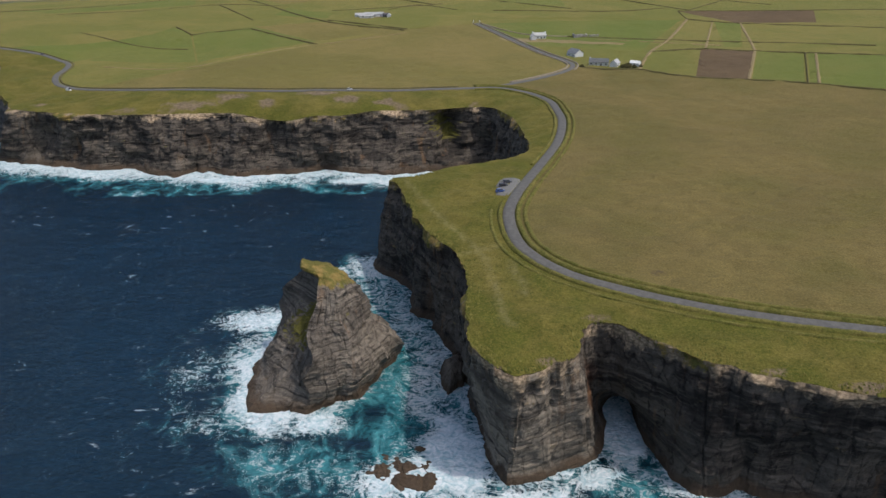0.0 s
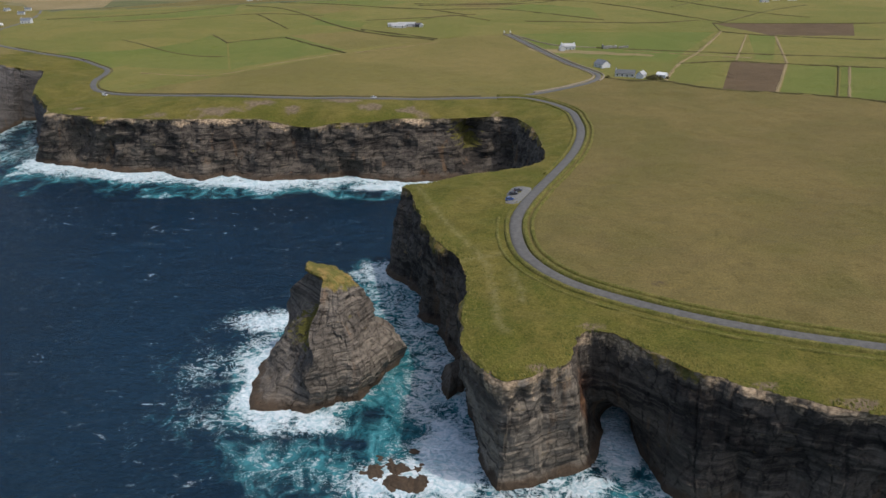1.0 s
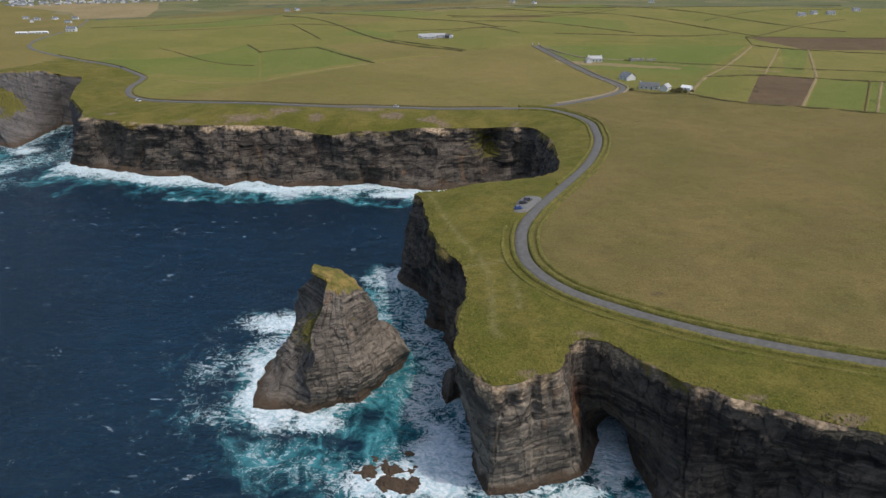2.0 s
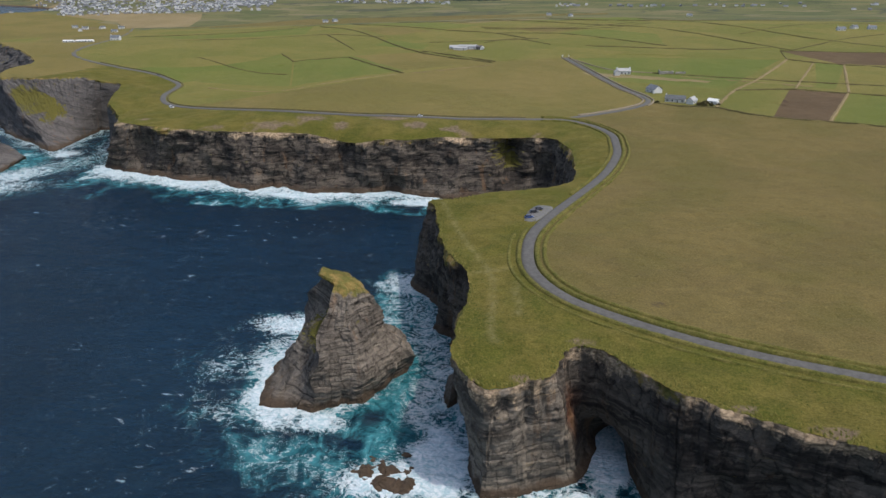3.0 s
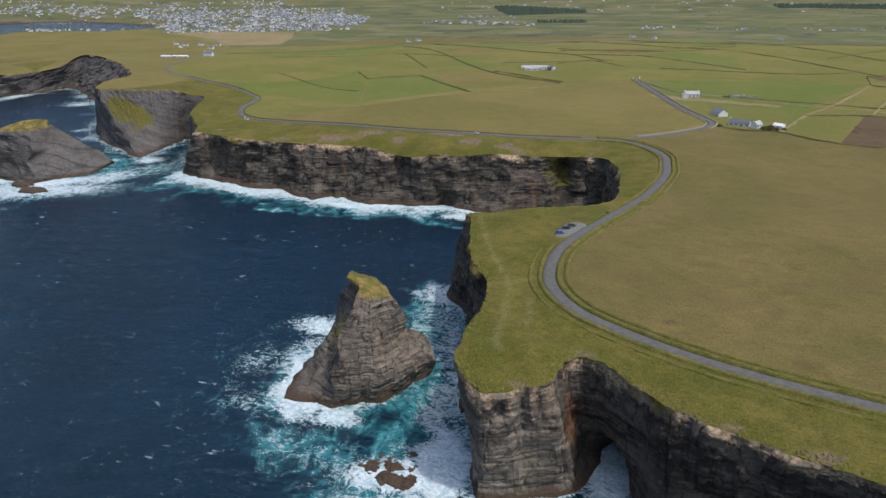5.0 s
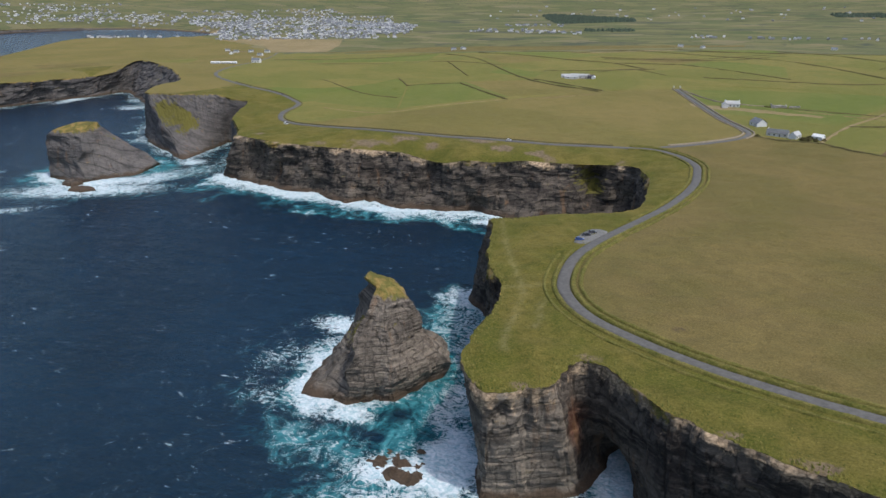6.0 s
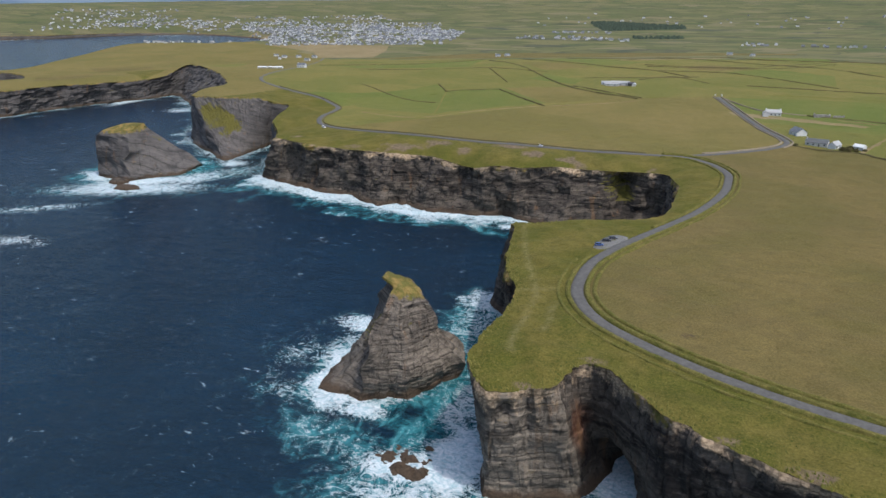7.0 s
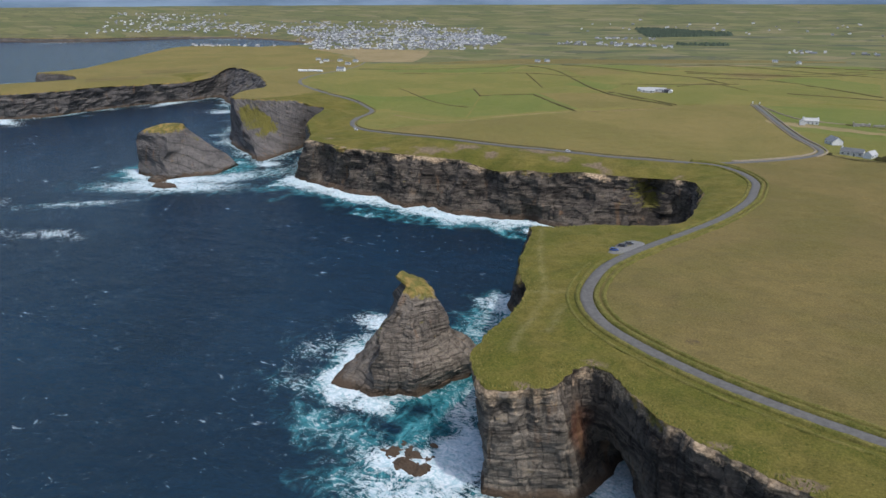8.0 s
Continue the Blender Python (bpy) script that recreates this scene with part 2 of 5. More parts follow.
def far_fields_material():
    """Small fields behind hedges, too far off to be told apart one by one."""
    s = Shader("far_fields", 0.95, 0.1)
    v = warped(s, 1.0, 30.0, 0.004)
    n = s.t.nodes.new("ShaderNodeMapping")
    s.put(n.inputs["Vector"], v)
    n.inputs["Rotation"].default_value = (0, 0, radians(28))
    n.inputs["Scale"].default_value = (0.0085, 0.0140, 1)
    cell = s.cells(0, "F1", metric="CHEBYCHEV", out="Color", vector=n.outputs[0])
    f1 = s.cells(0, "F1", metric="CHEBYCHEV", vector=n.outputs[0])
    f2 = s.cells(0, "F2", metric="CHEBYCHEV", vector=n.outputs[0])
    edge = s.ramp(s.math("SUBTRACT", f2, f1), 0.0, 0.045, 1.0, 0.0)
    r, g = s.axis(cell, 0), s.axis(cell, 1)
    colour = s.mix(s.ramp(r, 0.2, 0.8), (0.084, 0.096, 0.036), (0.132, 0.124, 0.052))
    colour = s.mix(s.ramp(g, 0.88, 0.93, 0, 0.6), colour, (0.18, 0.150, 0.085))
    colour = s.mix(s.ramp(g, 0.20, 0.10), colour, (0.072, 0.090, 0.034))
    wood = s.ramp(s.noise((0.0016, 0.0050, 1), 6, 0.65), 0.55, 0.62)
    colour = s.mix(wood, colour, (0.050, 0.062, 0.042))
    colour = s.mix(s.ramp(s.noise(0.01, 5, 0.6), 0.3, 0.7, 0, 0.4), colour, (0.15, 0.13, 0.065))
    colour = s.mix(s.math("MULTIPLY", edge, 0.6), colour, (0.045, 0.050, 0.028))
    return s.done(colour)


M_PASTURE = grass_material("rough_pasture", (0.106, 0.095, 0.028), (0.160, 0.122, 0.045), 0.014, 0.4, 0.28)
M_TURF = grass_material("clifftop_turf", (0.068, 0.080, 0.011), (0.150, 0.122, 0.031), 0.04, 0.12, 0.6)
M_GREEN = grass_material("green_field", (0.114, 0.124, 0.028), (0.178, 0.152, 0.046), 0.009, 0.0, 0.25)
M_LUSH = grass_material("lush_field", (0.098, 0.126, 0.026), (0.142, 0.144, 0.038), 0.010, 0.0, 0.25)
M_OLIVE = grass_material("olive_grazing", (0.122, 0.112, 0.030), (0.182, 0.144, 0.050), 0.007, 0.2, 0.25)
M_STRAW = grass_material("mown_field", (0.19, 0.148, 0.068), (0.25, 0.195, 0.105), 0.010)
M_PLOUGH = grass_material("ploughed_field", (0.088, 0.061, 0.034), (0.125, 0.088, 0.050), 0.02, 0.3)
M_FAR = far_fields_material()
# dark rock whose base colour also carries part of the cliff walls' shade
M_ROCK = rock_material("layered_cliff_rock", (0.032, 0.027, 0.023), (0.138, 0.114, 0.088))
M_SLAB = rock_material("slabby_cliff_rock", (0.074, 0.067, 0.063), (0.150, 0.136, 0.123), (0.42, 0.24), 0.1, True, 0.8, 0.45)
M_FARROCK = rock_material("grey_far_cliff_rock", (0.058, 0.053, 0.050), (0.135, 0.122, 0.110), (0.05, 0.05), 0.1, True, 0.8)
# paler than its neighbours; part of the sunlit look is in the colour
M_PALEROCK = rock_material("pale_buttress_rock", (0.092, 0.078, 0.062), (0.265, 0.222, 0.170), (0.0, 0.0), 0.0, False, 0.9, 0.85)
M_STACK = rock_material("sea_stack_rock", (0.074, 0.063, 0.052), (0.225, 0.190, 0.150), (0.05, 0.02), 0.0, True, 1.15, 0.7)
M_SEA = sea_material()
M_ASPHALT = plain_material("worn_asphalt", (0.088, 0.084, 0.077), 0.9, 0.2, 0.6)
M_GRAVEL = plain_material("car_park_gravel", (0.130, 0.127, 0.119), 0.95, 0.2, 0.9)
M_WALLGRASS = grass_material("grassy_bank", (0.078, 0.088, 0.016), (0.165, 0.140, 0.042), 0.2, 0.0, 0.4)


# ---------------------------------------------------------------- shapes
def spline(points, step, columns=None):
    """A Catmull-Rom line through rows of numbers, sampled about every step metres (by the first two columns)."""
    p = np.array(points, float)
    p = np.vstack([2 * p[0] - p[1], p, 2 * p[-1] - p[-2]])
    out = []
    for a, b, c, d in zip(p[:-3], p[1:-2], p[2:-1], p[3:]):
        n = max(1, int(np.hypot(*(c - b)[:2]) / (step(b) if callable(step) else step)))
        u = (np.arange(n) / n)[:, None]
        out.append(0.5 * (2 * b + (c - a) * u + (2 * a - 5 * b + 4 * c - d) * u**2 + (3 * b - a - 3 * c + d) * u**3))
    out.append(p[-2][None])
    return np.vstack(out)


def mesh(name, verts, faces, *materials, smooth=True, attributes=None, slots=None):
    me = bpy.data.meshes.new(name)
    me.from_pydata([tuple(v) for v in np.asarray(verts, float).tolist()], [], faces)
    for m in materials:
        me.materials.append(m)
    if slots is not None:
        me.polygons.foreach_set("material_index", np.asarray(slots, np.int32))
    me.polygons.foreach_set("use_smooth", [smooth] * len(me.polygons))
    for key, values in (attributes or {}).items():
        me.attributes.new(key, "FLOAT", "POINT").data.foreach_set("value", np.asarray(values, np.float32))
    me.update()
    return me


def part(name, me, parent=None, label=""):
    ob = new(name, me)
    if parent:
        ob.parent = parent
    return tagged(ob, label) if label else ob


def chance(a, b=0.0):
    """A fixed random number from -1 to 1 for a pair of whole numbers."""
    v = math.sin(a * 127.1 + b * 311.7 + 17.3) * 43758.5453
    return 2 * (v - math.floor(v)) - 1


def beds(z, s, px, py, thick=2.6, dip=0.0):
    """How far layered, jointed rock stands out at a height z and a length s along its face."""
    lay = (z + dip) / thick + 0.18 * n3(px / 30, py / 30, 2)
    k = math.floor(lay)
    fr = lay - k
    row = s / (5.5 + 2.0 * chance(k, 4)) + 5 * chance(k, 9)
    kb = math.floor(row)
    o = 0.62 * n3(k * 7.31 + 0.5, s / 40, 1.5) + 0.26 * chance(k, kb) + 0.16 * chance(math.floor(lay * 3.1), math.floor(row * 2))
    wide = s / 11 + 0.35 * n3(s / 30, z / 25, 6)
    col = math.floor(wide)
    high = z / 13 + chance(col, 2)
    o += 0.75 * chance(col, math.floor(high)) + 0.55 * chance(math.floor(2.6 * wide), math.floor(2.3 * high) + 50)
    if wide - col < 0.07 and chance(col, 31) > -0.2:
        o -= 0.7
    if fr < 0.16 and chance(k, math.floor(s / 14)) > 0.3:
        o -= 0.30
    if row - kb < 0.10 and chance(kb, k + 3) > 0.2:
        o -= 0.35
    return o


def n3(x, y, z):
    return noise.noise(Vector((x, y, z)))


TREES = {}


def distance(xy, line):
    """How far points are from a line in the plan, and the index and share of the nearest place on it."""
    p = np.asarray(line[:, :2], float)
    key = (len(p), p[0, 0], p[len(p) // 2, 0], p[-1, 1])
    if key not in TREES:
        TREES[key] = KDTree(len(p))
        for i, (x, y) in enumerate(p.tolist()):
            TREES[key].insert((x, y, 0), i)
        TREES[key].balance()
    tree = TREES[key]
    near = np.array([tree.find((x, y, 0))[1] for x, y in np.asarray(xy).tolist()], int)
    best, seg, share = np.full(len(xy), 1e18), np.zeros(len(xy), int), np.zeros(len(xy))
    for step in (-2, -1, 0, 1):
        i = np.clip(near + step, 0, len(p) - 2)
        d = p[i + 1] - p[i]
        u = np.clip(((xy - p[i]) * d).sum(1) / np.maximum((d * d).sum(1), 1e-9), 0, 1)
        q = ((xy - p[i] - u[:, None] * d) ** 2).sum(1)
        m = q < best
        best[m], seg[m], share[m] = q[m], i[m], u[m]
    return np.sqrt(best), seg, share


def inside(xy, poly):
    order = np.argsort(xy[:, 1])
    x, y = xy[order, 0], xy[order, 1]
    r = np.zeros(len(xy), bool)
    for (x0, y0), (x1, y1) in zip(np.asarray(poly).tolist(), np.roll(poly, -1, 0).tolist()):
        if y0 != y1:
            a, b = np.searchsorted(y, (min(y0, y1), max(y0, y1)))
            r[a:b] ^= x[a:b] < (x1 - x0) * (y[a:b] - y0) / (y1 - y0) + x0
    out = np.zeros(len(xy), bool)
    out[order] = r
    return out


def smooth01(v, a, b):
    u = np.clip((v - a) / (b - a), 0, 1)
    return u * u * (3 - 2 * u)


def scatter(rows, seed):
    """Jittered points: rows of x0, x1, y0, y1, spacing; a finer box goes before a coarser one that holds it."""
    rng, out, done = np.random.default_rng(seed), [], []
    for x0, x1, y0, y1, step in rows:
        gx, gy = np.meshgrid(np.arange(x0, x1, step), np.arange(y0, y1, step))
        p = np.stack([gx.ravel(), gy.ravel()], 1) + rng.uniform(-0.33, 0.33, (gx.size, 2)) * step
        keep = np.ones(len(p), bool)
        for a, b, c, d in done:
            keep &= ~((p[:, 0] > a) & (p[:, 0] < b) & (p[:, 1] > c) & (p[:, 1] < d))
        out.append(p[keep])
        done.append((x0, x1, y0, y1))
    return np.vstack(out)


# ---------------------------------------------------------------- the coast: brink x, y, z, foot x, y, and how late the face leaves the brink's line
NEAR_CLIFF = [
    (1500, -160, 44, 1490, -175, 1), (420, 66, 45, 421, 71, 1), (260, 117, 46, 262, 125, 1), (180, 140, 46, 182, 148, 1),
    (140, 152, 46, 142, 160, 1), (111, 161, 46, 113, 168, 1), (95, 167, 46, 96, 172, 1), (81, 174, 46, 82, 170, 1),
    (71, 181, 46, 75, 173, 1), (66, 186, 46, 71, 188, 1.5), (61, 191, 46, 68, 204, 2.5), (54, 198, 46, 65, 224, 3.5),
]
PIER = [
    (47, 199.5, 46, 58, 220, 3.5), (43.3, 197.5, 45.5, 55.5, 207, 2), (41.5, 191, 44.5, 52.5, 198, 1.3), (39.5, 185.5, 43.5, 49, 190, 1), (34, 182, 43, 38.5, 185, 1),
    (27, 178.8, 42, 28, 180.5, 1), (20.6, 176.2, 42, 19, 177, 1), (19.4, 176.4, 42, 18.1, 177.6, 1), (15, 179.2, 42.3, 17.2, 181.5, 1), (11, 183, 42.8, 15.8, 188, 1), (8.5, 187, 43.5, 14.6, 195, 1),
]
WEST_FACE = [
    (6.3, 193, 45, 12.8, 206, 1.3), (6, 206, 46, 9, 217, 1.3), (7, 225, 46, 6, 229, 1), (5, 244, 46, 5, 247, 1),
    (1, 257, 46, 1, 260, 1), (-7, 270, 46, -4, 273, 1), (-14, 290, 46, -14, 288, 1), (-19, 312, 46, -19, 310, 1),
    (-24, 331, 46, -33, 329, 1), (-28, 339, 45, -37, 338, 1), (-24, 344, 45, -30, 350, 1), (-13, 346, 45, -16, 354, 1),
]
INNER_COVE = [
    (3, 357, 46, 0, 364, 1), (24, 365, 46, 18, 374, 1), (40, 376, 46, 32, 385, 1), (46, 391, 46, 38, 398, 1),
    (46, 425, 45, 38, 427, 1), (44, 462, 43, 35, 458, 1), (38, 480, 43, 28, 470, 1), (32, 496, 42, 24, 484, 1), (17, 506, 40, 12, 490, 1),
]
BAY_CLIFF = [
    (-9, 501, 40, -10, 484, 1), (-35, 503, 39, -40, 482, 1), (-50, 499, 40, -58, 484, 1), (-73, 494, 38, -76, 485, 1),
    (-90, 491, 39, -95, 485, 1), (-108, 490, 36, -109, 483, 1), (-125, 497, 35, -134, 479, 1), (-143, 500, 38, -150, 481, 1),
    (-156, 505, 38, -168, 489, 1), (-187, 505, 38, -190, 480, 1), (-226, 503, 38, -235, 493, 1), (-258, 507, 38, -270, 499, 1),
    (-288, 513, 38, -300, 506, 1), (-318, 524, 38, -334, 523, 1), (-334, 546, 38, -344, 546, 1),
]
SLAB_HEAD = [
    (-350, 564, 41, -355, 563, 1), (-363, 580, 43, -368, 578, 1), (-378, 612, 44, -384, 611, 1), (-390, 640, 44, -397, 640, 1), (-401, 658, 45, -406, 652, 1),
    (-412, 650, 48, -422, 648, 1), (-420, 642, 52, -421, 630, 1), (-432, 638, 54, -418, 606, 1), (-455, 634, 54, -414, 588, 1), (-480, 634, 53, -411, 572, 1),
    (-505, 638, 52, -410, 563, 1), (-520, 641, 51.5, -416, 562, 1), (-527, 645, 51, -440, 577, 1), (-531, 651, 51, -475, 600, 1), (-535, 657, 50.5, -505, 621, 1),
    (-540, 664, 50, -532, 645, 1), (-550, 680, 50, -562, 676, 1), (-563, 712, 50, -584, 706, 1),
]
FAR_CLIFF = [
    (-575, 765, 50, -615, 758, 1), (-690, 878, 50, -720, 850, 1), (-815, 955, 49, -828, 932, 1), (-836, 897, 32, -845, 885, 1),
    (-880, 770, 34, -888, 758, 1), (-892, 675, 36, -897, 665, 1), (-940, 615, 35, -942, 608, 1), (-1060, 560, 32, -1066, 550, 1),
    (-1170, 600, 24, -1180, 592, 1), (-1215, 690, 18, -1226, 688, 1),
]
BACK_BAY = [
    (-1175, 780, 16, -1186, 786, 1), (-1140, 850, 15, -1152, 862, 1), (-1185, 925, 18, -1194, 916, 1), (-1250, 945, 21, -1253, 934, 1), (-1312, 932, 22, -1316, 924, 1),
    (-1352, 975, 18, -1362, 970, 1), (-1385, 1085, 14, -1400, 1080, 1), (-1560, 1365, 12, -1575, 1360, 1), (-1790, 1770, 12, -1805, 1775, 1),
    (-1650, 1900, 8, -1665, 1915, 1), (-1480, 1960, 3, -1500, 1975, 1), (-1560, 2170, 3, -1590, 2175, 1), (-1800, 2330, 4, -1815, 2310, 1),
    (-2090, 2400, 6, -2095, 2380, 1), (-2360, 2260, 10, -2365, 2240, 1), (-2500, 1975, 14, -2505, 1960, 1), (-2830, 1830, 16, -2830, 1815, 1),
    (-4800, 1500, 18, -4800, 1485, 1),
]
CONTROLS = NEAR_CLIFF + PIER + WEST_FACE + INNER_COVE + BAY_CLIFF + SLAB_HEAD + FAR_CLIFF + BACK_BAY


def coast_step(p):
    near = math.hypot(p[0] - 40, p[1] - 150)
    if -546 < p[0] < -408 and p[1] < 672:  # the slab headland
        return 0.8
    return 0.66 if near < 130 else 0.9 if near < 200 else 1.5 if near < 330 else 2.2 if near < 620 else 7 if near < 1400 else 30


COAST = spline(CONTROLS, coast_step)
for k, row in enumerate(COAST):  # the brink is ragged
    near = math.hypot(row[0] - 40, row[1] - 150)
    if near < 1000:
        d = COAST[min(k + 1, len(COAST) - 1), :2] - COAST[max(k - 1, 0), :2]
        d /= max(np.hypot(*d), 1e-6)
        w = 1.1 * n3(row[0] / 7, row[1] / 7, 3) + 0.8 * n3(row[0] / 2.5, row[1] / 2.5, 8)
        row[:2] += w * np.array([-d[1], d[0]])
LAND = np.vstack([COAST[:, :2], [(-4800, 4800), (4800, 4800), (4800, -160)]])


# ---------------------------------------------------------------- roads in the plan
COAST_ROAD = spline([(900, 40), (420, 122), (250, 160), (180, 178), (134, 190), (108, 197), (84, 206), (60, 219), (43, 231), (32, 247), (27, 264), (26.5, 288),
                     (31, 308), (38, 328), (51, 362), (64, 400), (72, 440), (73, 470), (70.5, 497), (56, 525), (31, 540), (-37, 535), (-110, 534), (-149, 537), (-212, 552), (-260, 566),
                     (-297, 579), (-320, 597), (-334, 625), (-341, 657), (-352, 683), (-378, 702), (-429, 728), (-508, 776), (-566, 826), (-603, 892), (-655, 1032), (-744, 1213), (-900, 1500)], 3.0)
LANE = spline([(31, 540), (62, 560), (95, 592), (107, 617), (104, 640), (82, 700), (36, 866)], 3.0)


# ---------------------------------------------------------------- ground
def relief(xy):
    """Height of the ground, without its fine roughness."""
    xy = np.atleast_2d(np.asarray(xy, float))
    r = np.hypot(xy[:, 0], xy[:, 1])
    base = 48.0 - 34 * smooth01(r - 0.25 * xy[:, 0], 1150, 2000) + 95 * smooth01(r, 3000, 4700) + 6 * smooth01(r, 2300, 2700)
    base += 1.2 * np.sin(xy[:, 0] / 90 + 1) * np.sin(xy[:, 1] / 120) * smooth01(r, 300, 600)
    base -= 8.0 * smooth01(-xy[:, 0], 130, 300) * (1 - smooth01(xy[:, 1], 680, 850)) * (1 - smooth01(-xy[:, 0], 340, 420))
    d, seg, u = distance(xy, COAST_COARSE)
    edge = COAST_COARSE[seg, 2] * (1 - u) + COAST_COARSE[seg + 1, 2] * u
    return edge + (base - edge) * (1 - np.exp(-d / np.where(edge > base, 60, 16)))


COAST_COARSE = COAST[::4]

def ground_sheet():
    boxes = [(-40, 190, 130, 350, 1.9), (-330, 240, 120, 640, 5.0), (-640, 420, 80, 1000, 11.0), (-1500, 900, -50, 2100, 40.0), (-4790, 4790, -150, 4790, 150.0)]
    pts = scatter(boxes, 4)
    d, _, _ = distance(pts, COAST_COARSE)
    r = np.hypot(pts[:, 0] - 40, pts[:, 1] - 150)
    pts = pts[inside(pts, LAND) & (d > np.where(r < 260, 1.6, np.where(r < 900, 3.5, 22.0)))]
    lines, edges = [LAND], [(i, (i + 1) % len(LAND)) for i in range(len(LAND))]
    count = len(LAND)
    for poly, _ in FIELDS:
        q = spline(poly + poly[:1], 1e9)[:-1]
        q = np.vstack([a + (b - a) * t for a, b in zip(q, np.roll(q, -1, 0)) for t in np.linspace(0, 1, 9)[:-1, None]])
        edges += [(count + i, count + (i + 1) % len(q)) for i in range(len(q))]
        count += len(q)
        lines.append(q)
    every = np.vstack(lines + [pts])
    v, _, f, _, _, _ = delaunay_2d_cdt([Vector(p) for p in every.tolist()], edges, [], 0, 1e-4)
    v = np.array([tuple(p) for p in v])
    tri = np.array([list(t) for t in f])
    mid = v[tri].mean(1)
    tri, mid = tri[inside(mid, LAND)], mid[inside(mid, LAND)]
    a, b, c = v[tri[:, 0]], v[tri[:, 1]], v[tri[:, 2]]
    flip = np.cross(b - a, c - a) < 0
    tri[flip] = tri[flip][:, ::-1]
    used = np.unique(tri)
    order = np.zeros(len(v), int)
    order[used] = np.arange(len(used))
    v, tri = v[used], order[tri]
    z = relief(v)
    de, seg, u = distance(v, COAST)
    on_edge = de < 1e-2
    z[on_edge] = (COAST[seg, 2] * (1 - u) + COAST[seg + 1, 2] * u)[on_edge]
    dr = np.minimum(distance(v, COAST_ROAD[::2])[0], distance(v, LANE[::2])[0])
    calm = smooth01(dr, 4, 12)
    rough = np.array([0.7 * n3(x / 17, y / 17, 21) + 0.9 * n3(x / 9, y / 9, 0) + 0.5 * n3(x / 3.1, y / 3.1, 5) for x, y in v])
    z += np.where(on_edge, 0.4, 1.0) * rough * calm - 0.35 * (1 - smooth01(dr, 3.0, 5.5))
    slots = np.zeros(len(tri), int)
    r = np.hypot(mid[:, 0], mid[:, 1])
    dm = distance(mid, COAST_COARSE)[0]
    side = inside(mid, SEAWARD)
    slots[side | (dm < 14)] = 1
    slots[((mid[:, 1] > 860) | ((mid[:, 1] > 548) & (mid[:, 0] < 31))) & ~side] = 2
    slots[mid[:, 1] > 1560 - 0.12 * np.abs(mid[:, 0])] = 6
    slots[(mid[:, 0] > 900) | (mid[:, 0] < -1000)] = 6
    slots[inside(mid, PENINSULA)] = np.where(mid[inside(mid, PENINSULA)][:, 0] < -480, 7, 1)
    slots[(np.hypot(mid[:, 0] + 1500, mid[:, 1] - 2130) < 330) & (dm < 45)] = 4
    for poly, slot in FIELDS:
        slots[inside(mid, np.array(poly, float))] = slot
    bare = np.zeros(len(v))
    for cx, cy, rx, ry in BARE:
        bare = np.maximum(bare, 0.72 * np.exp(-((v[:, 0] - cx) / rx) ** 2 - ((v[:, 1] - cy) / ry) ** 2))
    bare = np.maximum(bare, 0.42 * np.exp(-de / 2.0) * (v[:, 0] > -340))
    worn, bog = np.zeros(len(v)), np.zeros(len(v))
    for cx, cy, rx, ry in BOG:
        bog = np.maximum(bog, 0.52 * np.exp(-((v[:, 0] - cx) / rx) ** 2 - ((v[:, 1] - cy) / ry) ** 2))
    for track in TRODDEN:
        worn = np.maximum(worn, np.exp(-(distance(v, spline(track, 2.0))[0] / 1.1) ** 2))
    me = mesh("ground", np.column_stack([v, z]), tri.tolist(), M_PASTURE, M_TURF, M_GREEN, M_LUSH, M_STRAW, M_PLOUGH, M_FAR, M_OLIVE, slots=slots, attributes={"bare": bare, "worn": worn, "bog": bog})
    tagged(new("ground", me), "grassy clifftop land with rough pasture and fields", "ground", kind="structure")


# corners of the fields that differ from what lies round them; slot of the material
SEAWARD = np.vstack([COAST_ROAD[:, :2][COAST_ROAD[:, 1] < 560][::3], COAST[:, :2][(COAST[:, 0] > -330) & (COAST[:, 0] < 900)][::-1][::6]])
PENINSULA = np.vstack([COAST_ROAD[:, :2][COAST_ROAD[:, 0] < -250][::3], [(-1250, 1800), (-1480, 1960), (-1650, 1900), (-1850, 1790), (-1600, 1365), (-1400, 1080), (-1360, 960), (-1300, 900), (-1120, 850), (-1230, 690), (-1060, 540), (-700, 560), (-300, 480)]])
SHORE_ROAD = [tuple(p) for p in COAST_ROAD[(COAST_ROAD[:, 0] > -285) & (COAST_ROAD[:, 0] < 30) & (COAST_ROAD[:, 1] > 520), :2][::5].tolist()]
UP_LANE = [tuple(p) for p in LANE[::5, :2].tolist()]
